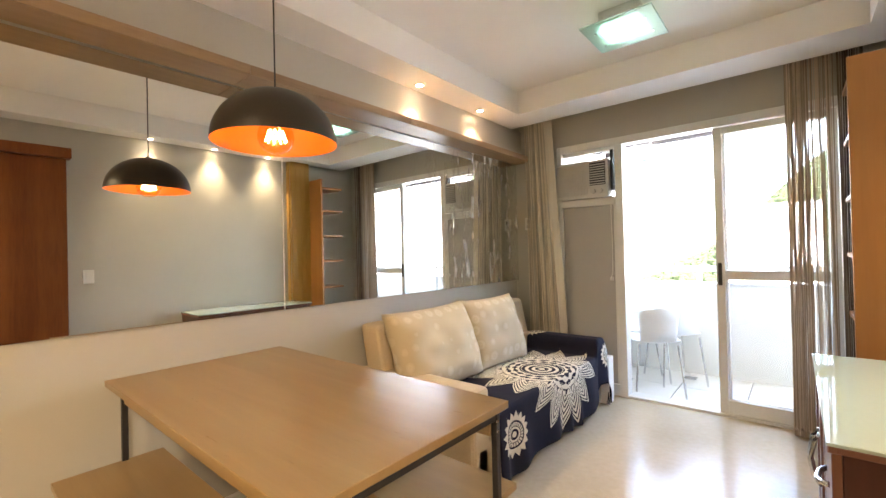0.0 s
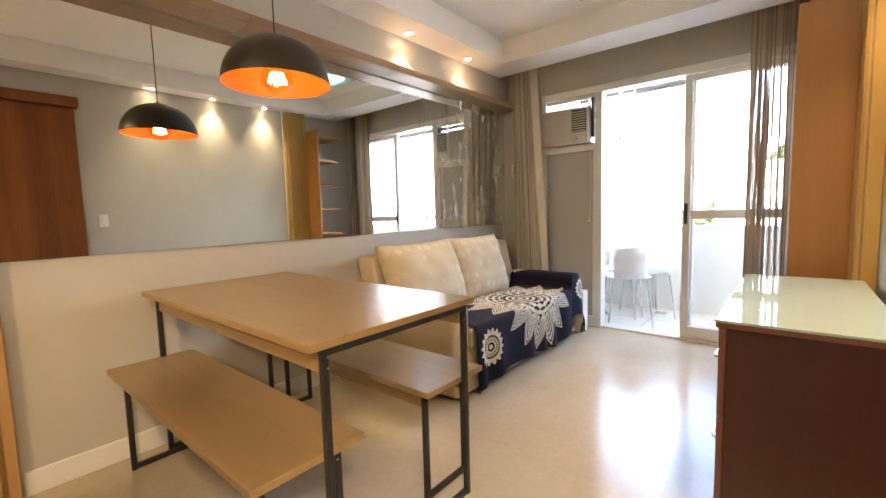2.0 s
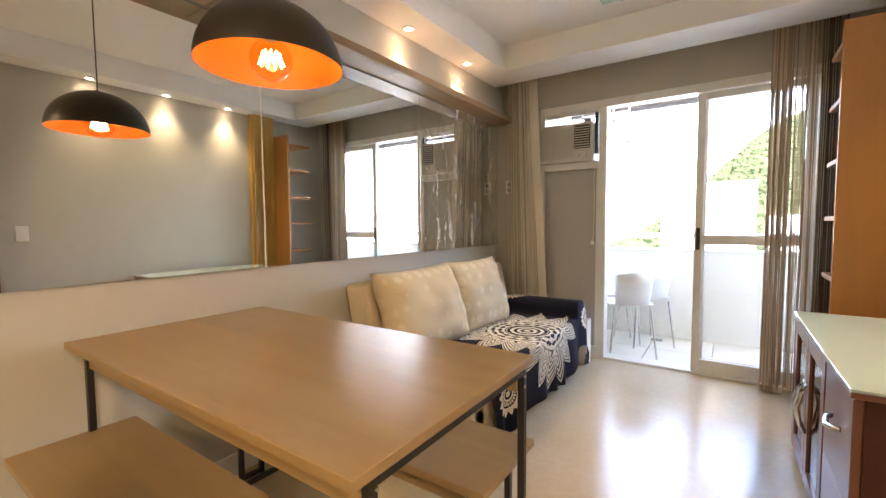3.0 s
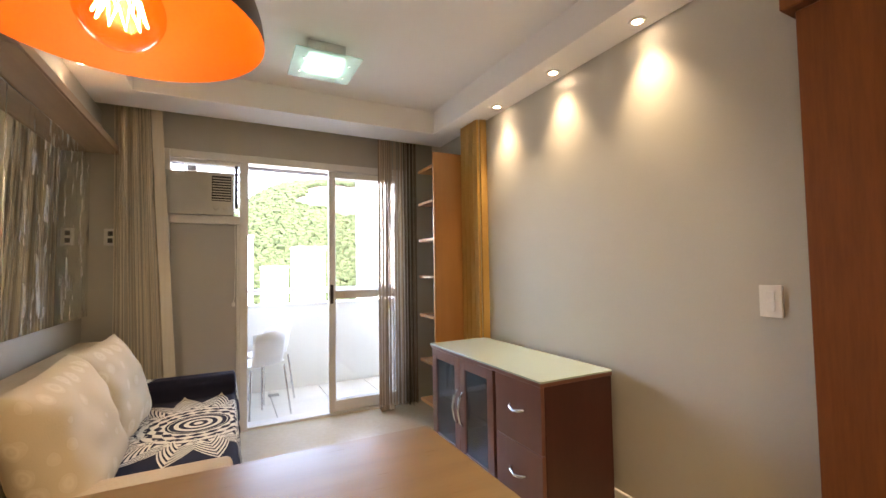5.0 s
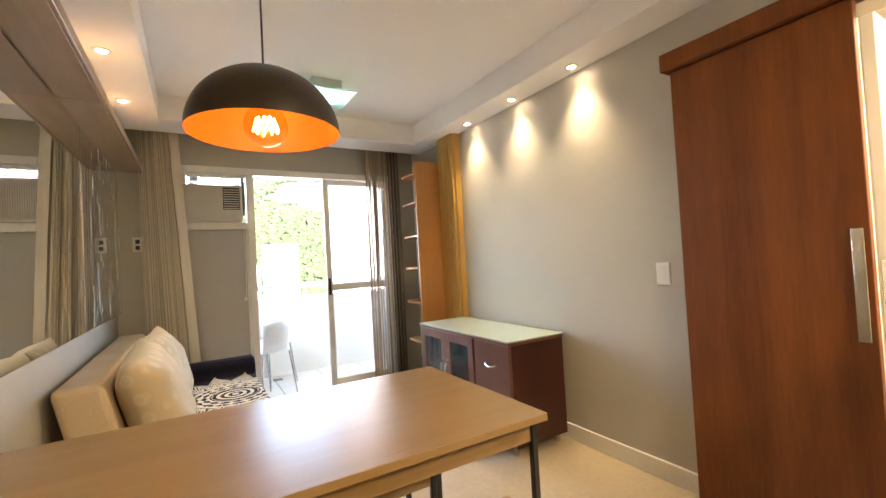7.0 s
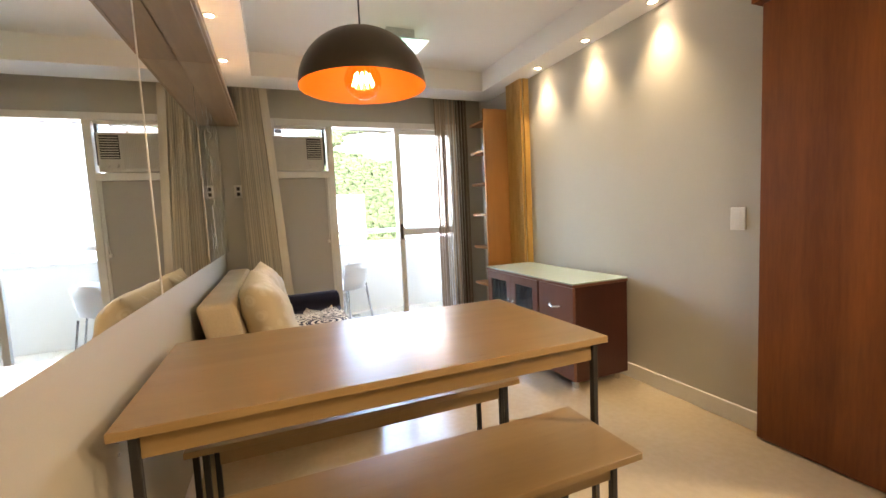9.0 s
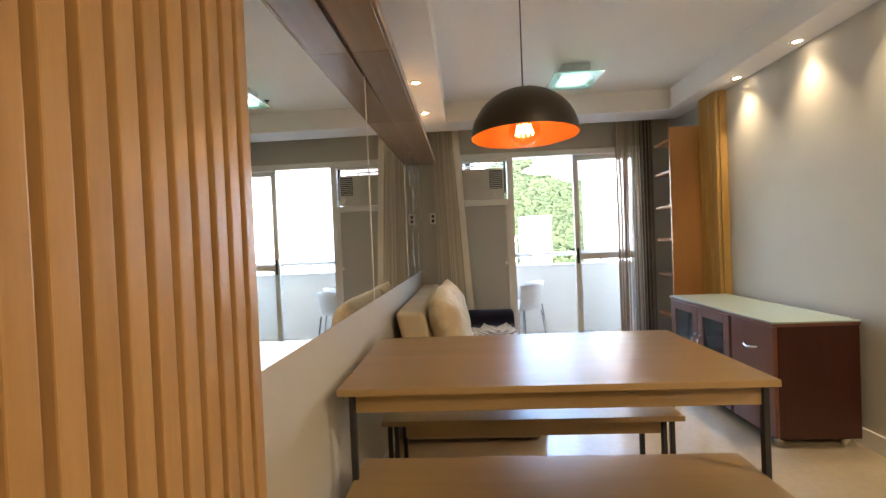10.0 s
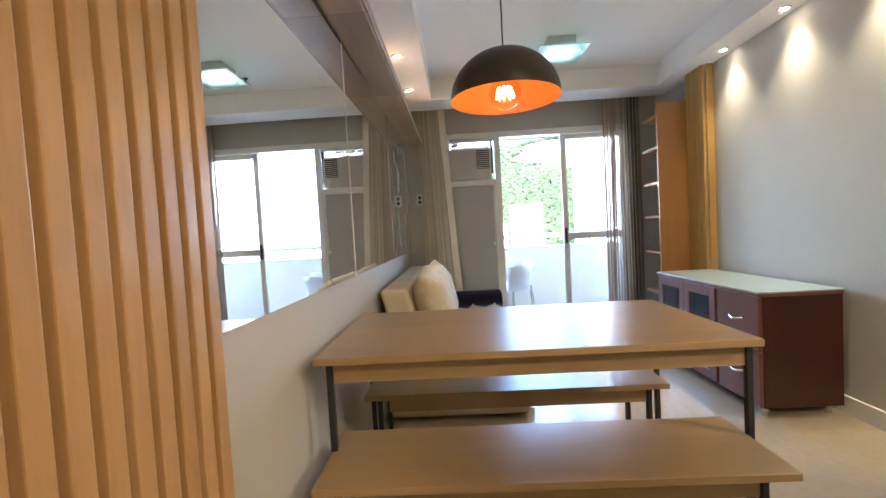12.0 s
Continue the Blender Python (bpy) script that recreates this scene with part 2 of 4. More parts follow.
ti.links.new(hz.outputs[0], ti.nodes["Material Output"].inputs[0])
M["mirror"] = mi


# ---- building blocks ----
def box_bm(bm, x0, x1, y0, y1, z0, z1, bevel=0.0, seg=1):
    """One box added to a bmesh, its edges rounded by bevel."""
    r = bmesh.ops.create_cube(bm, size=1.0)
    vs = r["verts"]
    sx, sy, sz = abs(x1 - x0), abs(y1 - y0), abs(z1 - z0)
    cx, cy, cz = (x0 + x1) / 2, (y0 + y1) / 2, (z0 + z1) / 2
    for v in vs:
        v.co = Vector((v.co.x * sx + cx, v.co.y * sy + cy, v.co.z * sz + cz))
    if bevel:
        es = list({e for v in vs for e in v.link_edges})
        bmesh.ops.bevel(bm, geom=es, offset=min(bevel, sx * 0.45, sy * 0.45, sz * 0.45), segments=seg, affect="EDGES", profile=0.6)
    return bm


def box(*a, **k):
    return box_bm(bmesh.new(), *a, **k)


def cyl_bm(bm, x, y, z0, z1, r, r2=None, seg=24, m=None):
    mat = (m or Matrix.Identity(4)) @ Matrix.Translation((x, y, (z0 + z1) / 2))
    bmesh.ops.create_cone(bm, cap_ends=True, segments=seg, radius1=r, radius2=r if r2 is None else r2, depth=z1 - z0, matrix=mat)
    return bm


def lathe(profile, seg=48, cx=0.0, cy=0.0):
    """A surface turned about the upright axis at cx, cy from (radius, height) pairs."""
    bm = bmesh.new()
    rings = []
    for r, z in profile:
        rings.append([bm.verts.new((cx + r * math.cos(2 * math.pi * i / seg), cy + r * math.sin(2 * math.pi * i / seg), z)) for i in range(seg)])
    for a, b in zip(rings, rings[1:]):
        for i in range(seg):
            bm.faces.new((a[i], a[(i + 1) % seg], b[(i + 1) % seg], b[i]))
    return bm


def tube(bm, pts, r, seg=10):
    """A round rod along points."""
    pts = [Vector(p) for p in pts]
    rings = []
    for i, p in enumerate(pts):
        d = (pts[min(i + 1, len(pts) - 1)] - pts[max(i - 1, 0)]).normalized()
        up = Vector((0, 0, 1)) if abs(d.z) < 0.9 else Vector((1, 0, 0))
        a = d.cross(up).normalized()
        b = d.cross(a)
        rings.append([bm.verts.new(p + r * (math.cos(2 * math.pi * k / seg) * a + math.sin(2 * math.pi * k / seg) * b)) for k in range(seg)])
    for a, b in zip(rings, rings[1:]):
        for k in range(seg):
            bm.faces.new((a[k], a[(k + 1) % seg], b[(k + 1) % seg], b[k]))
    for rg in (rings[0], rings[-1]):
        bm.faces.new(rg)
    return bm


def part(name, bm, material, parent=None, label="", smooth=False, kind="", group=""):
    """Links a bmesh as one mesh object, under a thing or a part."""
    bmesh.ops.recalc_face_normals(bm, faces=bm.faces)
    me = bpy.data.meshes.new(name)
    bm.to_mesh(me)
    bm.free()
    me.materials.append(material)
    if smooth:
        for p in me.polygons:
            p.use_smooth = True
    ob = new(name, me)
    if parent:
        ob.parent = parent
    return tagged(ob, label=label, kind=kind, group=group)


def thing(name, label, category, at=(0, 0, 0), group="", kind=""):
    """An empty that carries a thing's parts; its parts are built round its own origin."""
    ob = new(name)
    ob.location = at
    ob.empty_display_size = 0.1
    return tagged(ob, label, category, group, kind)


def structure(name, bm, material, label="", smooth=False):
    return part(name, bm, material, None, label, smooth, "structure")


# ---- shell of the room ----
W = 2.61      # right wall
BACK = -6.3
CEIL = 2.49
FX = 0.02     # face of the panel under the mirror
bm = bmesh.new()
box_bm(bm, -0.15, 4.4, BACK - 0.15, 0.15, -0.20, 0.0)
floor = structure("floor", bm, M["floor"], "polished light beige floor of the living room")
structure("wall_west", box(-0.15, 0.0, BACK, 0.0, 0.0, 2.7), M["wall"], "smooth grey painted wall with the mirror")
structure("wall_south", box(-0.15, 4.4, BACK - 0.15, BACK, 0.0, 2.7), M["wall"], "plain grey wall at the far end")
bm = bmesh.new()
DY0, DY1, DZ = -4.25, -3.52, 2.05
box_bm(bm, W, W + 0.13, DY1, 0.15, 0.0, 2.7)
box_bm(bm, W, W + 0.13, DY0, DY1, DZ, 2.7)
box_bm(bm, W, W + 0.13, BACK, DY0, 0.0, 2.7)
structure("wall_east", bm, M["wall"], "smooth grey painted wall washed by ceiling spots")
bm = bmesh.new()
WX0, WX1, WZ = 0.445, 2.34, 2.122
box_bm(bm, -0.15, WX0, 0.0, 0.15, 0.0, 2.7)
box_bm(bm, WX1, W, 0.0, 0.15, 0.0, 2.7)
box_bm(bm, WX0, WX1, 0.0, 0.15, WZ, 2.7)
structure("wall_north", bm, M["wall"], "grey wall round the balcony door")
structure("ceiling", box(-0.15, 4.4, BACK - 0.15, 0.15, CEIL + 0.2, 2.9), M["ceiling"], "white slab above the plaster ceiling")
# plaster ceiling: recess in the middle, lower bands round it, a slot for the curtains by the window
RX0, RX1, RY0, RY1 = 0.340, 2.39, -3.05, -0.50
bm = bmesh.new()
box_bm(bm, 0.0, RX0, -0.0 + BACK, -0.175, SOF, CEIL + 0.03)
box_bm(bm, RX1, W, BACK, -0.175, SOF, CEIL + 0.03)
box_bm(bm, RX0, RX1, RY1, -0.175, SOF, CEIL + 0.03)
box_bm(bm, RX0, RX1, BACK, -4.9, SOF, CEIL + 0.03)
structure("ceiling_band", bm, M["ceiling"], "lowered white plaster band round the ceiling recess")
structure("ceiling_recess", box(0.0, W, BACK, 0.0, CEIL + 0.031, CEIL + 0.08), M["ceiling"], "white plaster ceiling recess")
# grey upstand over the beam
structure("beam_wall", box(0.0, 0.085, -3.60, -0.0, 2.090, SOF), M["wall"], "grey painted strip above the wooden beam")
# skirtings
structure("baseboard", box(W - 0.015, W, -2.97, -0.96, 0.0, 0.10, bevel=0.004), M["trim"], "white painted skirting")
structure("baseboard", box(0.0, 0.014, -3.60, -0.02, 0.0, 0.10, bevel=0.004), M["trim"], "white painted skirting")

# mirror, panel under it, beam over it
panel = thing("mirror_wall", "wide frameless wall mirror in panes above a grey panel", "mirror", (0.0, -1.80, 0.935))
panel.rotation_euler = (0, 0, radians(-0.4))
MB, MT = 0.938, 2.035
JO = [-3.60, -2.415, -1.205, -0.012]
for a, b in zip(JO, JO[1:]):
    part("mirror_pane", box(0.014, 0.020, a + 0.0015 + 1.80, b - 0.0015 + 1.80, 0.0, MT - MB, bevel=0.001), M["mirror"], panel)
# White paint on the first joint stands for its bevel's bright reflection.
for a, half, m in ((JO[1], 0.0022, "trim"), (JO[2], 0.0013, "chrome")):
    part("joint_strip", box(0.0195, 0.0225, a - half + 1.80, a + half + 1.80, 0.0, MT - MB), M[m], panel)
beam = thing("beam_cladding", "brown wood laminate box beam above the mirror", "beam", (0.0, -1.8, 2.04))
for a, b in ((-3.60, -2.66), (-2.658, -1.62), (-1.618, -0.012)):
    part("soffit_board", box(0.022, 0.182, a + 1.8, b + 1.8, -0.003, 0.02, bevel=0.001), M["beam_wood"], beam)
    part("fascia_board", box(0.183, 0.198, a + 1.8, b + 1.8, -0.003, 0.042, bevel=0.0015), M["beam_wood"], beam)
    part("top_board", box(0.0, 0.182, a + 1.8, b + 1.8, 0.021, 0.048, bevel=0.001), M["beam_wood"], beam)


def slat_panel(name, label, x_wall, side, y0, y1, n, z0, z1, gap=0.016, proud=0.042, bare=0.0, mat="slat"):
    """Upright battens on a backing board. side is +1 when the face looks to +x."""
    t = thing(name, label, "wall panel", (x_wall, (y0 + y1) / 2, z0))
    h, w = z1 - z0, (y1 - y0)
    part("backing_board", box(0.001 * side, 0.018 * side, -w / 2 - bare, w / 2, 0.0, h, bevel=0.002), M[mat], t)
    pitch = (w + gap) / n
    for i in range(n):
        a = -w / 2 + i * pitch
        part("batten", box(0.0185 * side, proud * side, a, a + pitch - gap, 0.0, h, bevel=0.003, seg=2), M[mat], t)
    return t


slat_panel("slat_panel", "golden wooden slat panel beside the wall mirror", 0.0, 1, -4.190, -3.613, 12, 0.0, SOF, bare=0.017)
col = structure("column", box(2.550, W, -0.940, -0.703, 0.0, SOF), M["wall"], "plaster column behind the golden panel")
cp = slat_panel("slat_column", "golden wooden panelled column beside the bookshelf", 2.550, -1, -0.945, -0.703, 4, 0.0, SOF, gap=0.006, proud=0.024, mat="gold")
part("end_board", box(0.001, 0.058, -0.124 - 0.012, -0.1215, 0.0, SOF, bevel=0.002), M["gold"], cp)

# ---- balcony door ----
FRAME = tagged(new("door_1"), "white aluminium balcony door set with one leaf slid open", "balcony door", kind="structure")
FRAME.location = (0.0, 0.0, 0.0)


def fr(name, *a, mat="alu", bevel=0.003, label=""):
    return part(name, box(*a, bevel=bevel), M[mat], FRAME, label)


fr("outer_frame", WX0, WX0 + 0.042, -0.012, 0.10, 0.0, WZ)
fr("outer_frame", WX1 - 0.05, WX1, -0.012, 0.10, 0.0, WZ)
fr("outer_frame", WX0 + 0.0425, WX1 - 0.0505, -0.012, 0.10, 2.062, WZ)
fr("post", 0.945, 1.005, -0.010, 0.10, 0.0, 2.0615)
fr("threshold", 1.0055, WX1 - 0.0505, -0.006, 0.13, -0.005, 0.018)
fr("ac_sill", WX0 + 0.0425, 0.9445, -0.016, 0.10, 1.578, 1.638)
fr("fixed_panel", WX0 + 0.043, 0.9445, 0.012, 0.035, 0.095, 1.5775, mat="panel_grey", label="grey laminate panel under the air conditioner")
fr("panel_skirting", WX0 + 0.043, 0.9445, 0.0, 0.036, 0.0, 0.094, mat="trim")
fr("panel_bead", 0.925, 0.9445, 0.000, 0.0115, 0.10, 1.5775)
fr("ac_head", WX0 + 0.0425, 0.9445, 0.02, 0.06, 2.035, 2.0615)


def leaf(x0, x1, y0, name, label):
    lf = part(name, box(x0, x0 + 0.052, y0, y0 + 0.03, 0.02, 2.058, bevel=0.003), M["alu"], FRAME, label)
    for nm, a in (("stile", (x1 - 0.052, x1, 0.02, 2.058)), ("top_rail", (x0 + 0.0525, x1 - 0.0525, 2.008, 2.056)), ("middle_rail", (x0 + 0.0525, x1 - 0.0525, 0.968, 1.036)), ("bottom_rail", (x0 + 0.0525, x1 - 0.0525, 0.022, 0.115))):
        part(nm, box(a[0], a[1], y0 + 0.001, y0 + 0.029, a[2], a[3], bevel=0.003), M["alu"], lf)
    for za, zb in ((0.1155, 0.9675), (1.0365, 2.0075)):
        g = part("pane", box(x0 + 0.0525, x1 - 0.0525, y0 + 0.013, y0 + 0.017, za, zb), M["glass"], lf)
        g.visible_shadow = False
    return lf


l1 = leaf(1.628, 2.288, 0.010, "fixed_leaf", "white framed glass leaf with a middle rail")
l2 = leaf(1.645, 2.285, 0.055, "sliding_leaf", "white framed glass leaf slid open behind the other")
part("lock", box(1.640, 1.664, -0.004, 0.0095, 0.93, 1.09, bevel=0.003), M["dark"], l1, "dark recessed lock pull")

# ---- window air conditioner ----
ac = thing("air_conditioner", "grey-beige window air conditioner above the grey panel", "air conditioner", (0.68, 0.05, 1.639))
part("casing", box(-0.225, 0.222, -0.085, 0.42, 0.004, 0.315, bevel=0.012, seg=2), M["plastic_grey"], ac)
part("front_frame", box(-0.228, 0.225, -0.105, -0.0855, 0.0, 0.318, bevel=0.008, seg=2), M["plastic_grey"], ac)
for i in range(22):
    part("grille_fin", box(-0.215 + i * 0.0125, -0.209 + i * 0.0125, -0.113, -0.1055, 0.03, 0.30), M["plastic_grey"], ac)
# No hollow here: a dark plate behind the louvers gives the vent's shade.
part("vent_recess", box(0.075, 0.205, -0.108, -0.1055, 0.105, 0.295), M["dark"], ac)
for i in range(9):
    part("vent_louver", box(0.08, 0.20, -0.116, -0.1085, 0.112 + i * 0.020, 0.119 + i * 0.020), M["plastic_grey"], ac)
for x in (0.105, 0.165):
    b = bmesh.new()
    cyl_bm(b, 0, 0, 0.0, 0.018, 0.020, 0.017, 20, pose(x, -0.1055, 0.055, 90, 0, 0))
    part("knob", b, M["plastic_grey"], ac, smooth=False)
cord = tube(bmesh.new(), [(0.235, -0.06, 0.02), (0.232, -0.075, -0.12), (0.236, -0.07, -0.35), (0.232, -0.066, -0.62), (0.222, -0.07, -0.66)], 0.003, 6)
part("power_cord", cord, M["plastic"], ac)
b = box(0.212, 0.236, -0.08, -0.055, -0.69, -0.66, bevel=0.004)
part("plug", b, M["plastic"], ac)
# The gap's darkness is put in as a solid dark strip.
structure("ac_gap_strip", box(0.908, 0.930, 0.0, 0.06, 1.70, 2.034, bevel=0.002), M["dark"], "dark strip standing for the shaded gap beside the air conditioner")


# ---- curtains ----
def string_curtain(name, label, x0, x1, y, z0, z1, n, mat, dx=0.0, seed=1, wide=(0.9, 1.5), spread=0.0):
    """Many narrow hanging cords, gathered, each with a slight wander."""
    rnd = random.Random(seed)
    t = thing(name, label, "curtain", ((x0 + x1) / 2, y, z0))
    h = z1 - z0
    for i in range(n):
        f = i / (n - 1)
        xa = (f - 0.5) * (x1 - x0)
        w = (x1 - x0) / n * rnd.uniform(*wide)
        yy = 0.030 * math.sin(f * 21.0) + rnd.uniform(-0.006, 0.006)
        b = bmesh.new()
        prev = None
        k = 9
        for j in range(k + 1):
            g = j / k
            xx = xa * (1 + spread * (1 - g)) + dx * (1 - g) + 0.004 * math.sin(3 * g + i) + rnd.uniform(-0.001, 0.001)
            zz = h * g + (rnd.uniform(-0.012, 0.012) if j == 0 else 0)
            ring = [b.verts.new((xx + sx * w / 2, yy + sy * 0.0016, zz)) for sx, sy in ((-1, -1), (1, -1), (1, 1), (-1, 1))]
            if prev:
                for q in range(4):
                    b.faces.new((prev[q], prev[(q + 1) % 4], ring[(q + 1) % 4], ring[q]))
            else:
                b.faces.new(ring)
            prev = ring
        b.faces.new(prev)
        part("cord", b, mat, t)
    part("heading_rail", box(-(x1 - x0) / 2, (x1 - x0) / 2, -0.012, 0.012, h, h + 0.02), M["alu"], t)
    return t


c1 = string_curtain("string_curtain", "beige string curtain gathered beside the sofa", 0.172, 0.390, -0.090, 0.02, 2.44, 72, M["curtain_light"], dx=0.07, seed=3, spread=0.50)
b = bmesh.new()
prev = None
for j in range(13):
    g = j / 12
    xx, zz = 0.095 + 0.125 * (1 - g), 2.42 * g
    ring = [b.verts.new((xx + u * 0.066, -0.02 + 0.02 * v + 0.01 * math.sin(6 * g), zz)) for u, v in ((0, 0), (1, 0.6), (1, 0.7), (0, 0.1))]
    if prev:
        for q in range(4):
            b.faces.new((prev[q], prev[(q + 1) % 4], ring[(q + 1) % 4], ring[q]))
    else:
        b.faces.new(ring)
    prev = ring
b.faces.new(prev)
part("border", b, M["lining"], c1, "plain cream border strip")
c2 = string_curtain("string_curtain", "dense taupe string curtain gathered by the bookshelf", 2.040, 2.150, -0.105, 0.02, 2.44, 66, M["curtain_dark"], dx=-0.005, seed=8, wide=(2.3, 3.4))
c4 = string_curtain("string_curtain", "loose taupe strings hanging apart beside the gathered curtain", 2.158, 2.262, -0.100, 0.03, 2.44, 18, M["curtain_dark"], dx=0.0, seed=21, wide=(0.6, 1.25))
for k in range(5):
    part("hem_weight", box(-0.058 + k * 0.024, -0.037 + k * 0.024, -0.030, 0.030, -0.012, 0.030, bevel=0.004), M["curtain_dark"], c2, "dark gathered hem")
# Fills the dim strip between curtain and bookshelf with shade-coloured strings.
c3 = string_curtain("string_curtain", "string curtain filling the dim strip behind the bookshelf, shade in its colour", 2.285, 2.400, -0.090, 0.02, 2.44, 22, M["curtain_shaded"], seed=12, wide=(1.0, 1.5))

# ---- sliding wooden door ----
sd = thing("sliding_door", "reddish-brown wooden sliding door half open on the grey wall", "door", (W, -3.277, 0.0))
part("door_panel", box(-0.070, -0.032, -0.31, 0.345, 0.008, 2.055, bevel=0.003), M["door_wood"], sd)
part("rail_cover", box(-0.105, 0.0, -1.05, 0.375, 2.060, 2.145, bevel=0.004), M["door_wood"], sd)
part("handle", box(-0.086, -0.0705, -0.297, -0.262, 0.845, 1.245, bevel=0.003, seg=2), M["chrome"], sd, "brushed steel pull plate")

# side passage seen through the doorway
structure("passage_wall", box(4.0, 4.15, BACK, -2.6, 0.0, 2.7), M["cream"], "white painted wall of the passage")
structure("passage_wall", box(W + 0.13, 4.0, -2.75, -2.6, 0.0, 2.7), M["cream"], "white painted wall of the passage")
structure("passage_ceiling", box(W + 0.13, 4.0, BACK, -2.75, 2.36, 2.42), M["ceiling"], "white ceiling of the passage")
structure("trim", box(W - 0.004, W + 0.134, DY0 - 0.0, DY0 + 0.03, 0.0, DZ, bevel=0.003), M["trim"], "white door lining")
structure("trim", box(W - 0.004, W + 0.134, DY1 - 0.03, DY1, 0.0, DZ, bevel=0.003), M["trim"], "white door lining")
pd = thing("passage_door", "white painted inner door standing ajar in the passage", "door", (2.80, -3.56, 0.0))
part("door_panel", box(0.0, 0.72, -0.02, 0.02, 0.01, 2.08, bevel=0.003), M["trim"], pd)
part("lock_plate", box(-0.002, 0.0, -0.012, 0.012, 0.95, 1.12), M["chrome"], pd, "steel latch plate")

# ---- dining table ----
def steel_frame(parent, x, y0, y1, z1, bar=0.02):
    part("leg", box(x - bar / 2, x + bar / 2, y0, y0 + bar, 0.0, z1, bevel=0.002), M["steel_black"], parent)
    part("leg", box(x - bar / 2, x + bar / 2, y1 - bar, y1, 0.0, z1, bevel=0.002), M["steel_black"], parent)
    part("top_bar", box(x - bar / 2, x + bar / 2, y0 + bar, y1 - bar, z1 - bar, z1, bevel=0.002), M["steel_black"], parent)
    part("foot_bar", box(x - bar / 2, x + bar / 2, y0 + bar, y1 - bar, 0.004, 0.004 + bar, bevel=0.002), M["steel_black"], parent)


def trestle(name, label, category, x0, x1, y0, y1, z, apron, thick=0.022, group="", bar=0.02, inset=0.015, cut=0.0, inset_l=None):
    cx, cy = (x0 + x1) / 2, (y0 + y1) / 2
    t = thing(name, label, category, (cx, cy, 0.0), group=group)
    inset_l = inset if inset_l is None else inset_l
    hx, hy = (x1 - x0) / 2, (y1 - y0) / 2
    part("top", box(-hx, hx, -hy, hy, z - thick, z, bevel=0.0015), M["table_top"], t)
    steel_frame(t, -hx + inset_l, -hy + 0.042, hy - 0.042, z - thick - 0.0005, bar)
    steel_frame(t, hx - inset, -hy + 0.042, hy - 0.042, z - thick - 0.0005, bar)
    for s in (-1, 1):
        ya = s * (hy - 0.058)
        part("apron", box(-hx + inset_l + bar / 2 + 0.001 + cut, hx - inset - bar / 2 - 0.001, ya - 0.009, ya + 0.009, z - thick - apron, z - thick - 0.0005, bevel=0.001), M["table_top"], t)
    for s in (-1, 1):
        for q in (-1, 1):
            for zz in (z - 0.075, z - 0.045):
                b = bmesh.new()
                cyl_bm(b, 0, 0, 0, 0.003, 0.005, 0.004, 10, pose(s * (hx - inset) + s * bar / 2, q * (hy - 0.057), zz, 0, 90 * s, 0))
                part("screw", b, M["chrome"], t)
    return t


trestle("dining_table", "oak laminate dining table on black steel frames, against the mirror wall", "table", 0.052, 1.387, -3.172, -2.466, 0.759, 0.070, inset_l=0.035)
trestle("bench", "oak laminate bench on black steel frames, before the table", "bench", 0.082, 1.364, -3.329, -2.993, 0.452, 0.070, group="benches at the table", cut=0.03, inset=0.065, inset_l=0.055)
trestle("bench", "oak laminate bench on black steel frames, between table and sofa", "bench", 0.085, 1.345, -2.694, -2.360, 0.452, 0.070, group="benches at the table", cut=0.03, inset=0.065, inset_l=0.055)

# ---- pendant lamp ----
PX, PY, PZ = 0.715, -2.827, 1.597
pl = thing("pendant_lamp", "black dome pendant, orange inside, lit globe bulb, over the table", "lamp", (PX, PY, PZ))
R = 0.202
prof = [(R * math.cos(a), R * 0.89 * math.sin(a)) for a in [radians(q) for q in range(0, 86, 5)]] + [(0.012, R * 0.893)]
sh = part("shade", lathe(prof, 64), M["shade_out"], pl, "black outside", smooth=True)
prof2 = [(r * 0.985, z * 0.985) for r, z in prof]
prof2[0] = (R, 0.0)
part("shade_lining", lathe(prof2, 64), M["shade_in"], pl, "orange inside", smooth=True)
b = bmesh.new()
cyl_bm(b, 0, 0, 0.078, R * 0.89 + 0.008, 0.019, 0.013, 20)
part("socket", b, M["steel_black"], pl)
part("cable", tube(bmesh.new(), [(0, 0, R * 0.89 + 0.004), (0.001, 0, 0.5), (0, 0, CEIL + 0.03 - PZ)], 0.0028, 8), M["steel_black"], pl)
b = bmesh.new()
cyl_bm(b, 0, 0, CEIL + 0.010 - PZ, CEIL + 0.031 - PZ, 0.05, 0.045, 32)
part("ceiling_rose", b, M["steel_black"], pl)
b = bmesh.new()
bmesh.ops.create_uvsphere(b, u_segments=32, v_segments=20, radius=0.059, matrix=Matrix.Translation((0, 0, 0.022)))
gb = part("bulb", b, M["bulb_glass"], pl, "clear globe bulb", smooth=True)
gb.visible_shadow = False
b = bmesh.new()
for i in range(10):
    a, a2 = 2 * math.pi * i / 10, 2 * math.pi * (i + 0.5) / 10
    tube(b, [(0.024 * math.cos(a), 0.024 * math.sin(a), 0.042), (0.034 * math.cos(a2), 0.034 * math.sin(a2), 0.008), (0.024 * math.cos(a2 + 0.3), 0.024 * math.sin(a2 + 0.3), 0.040)], 0.0020, 5)
part("filament", b, M["filament"], gb, "glowing filament")

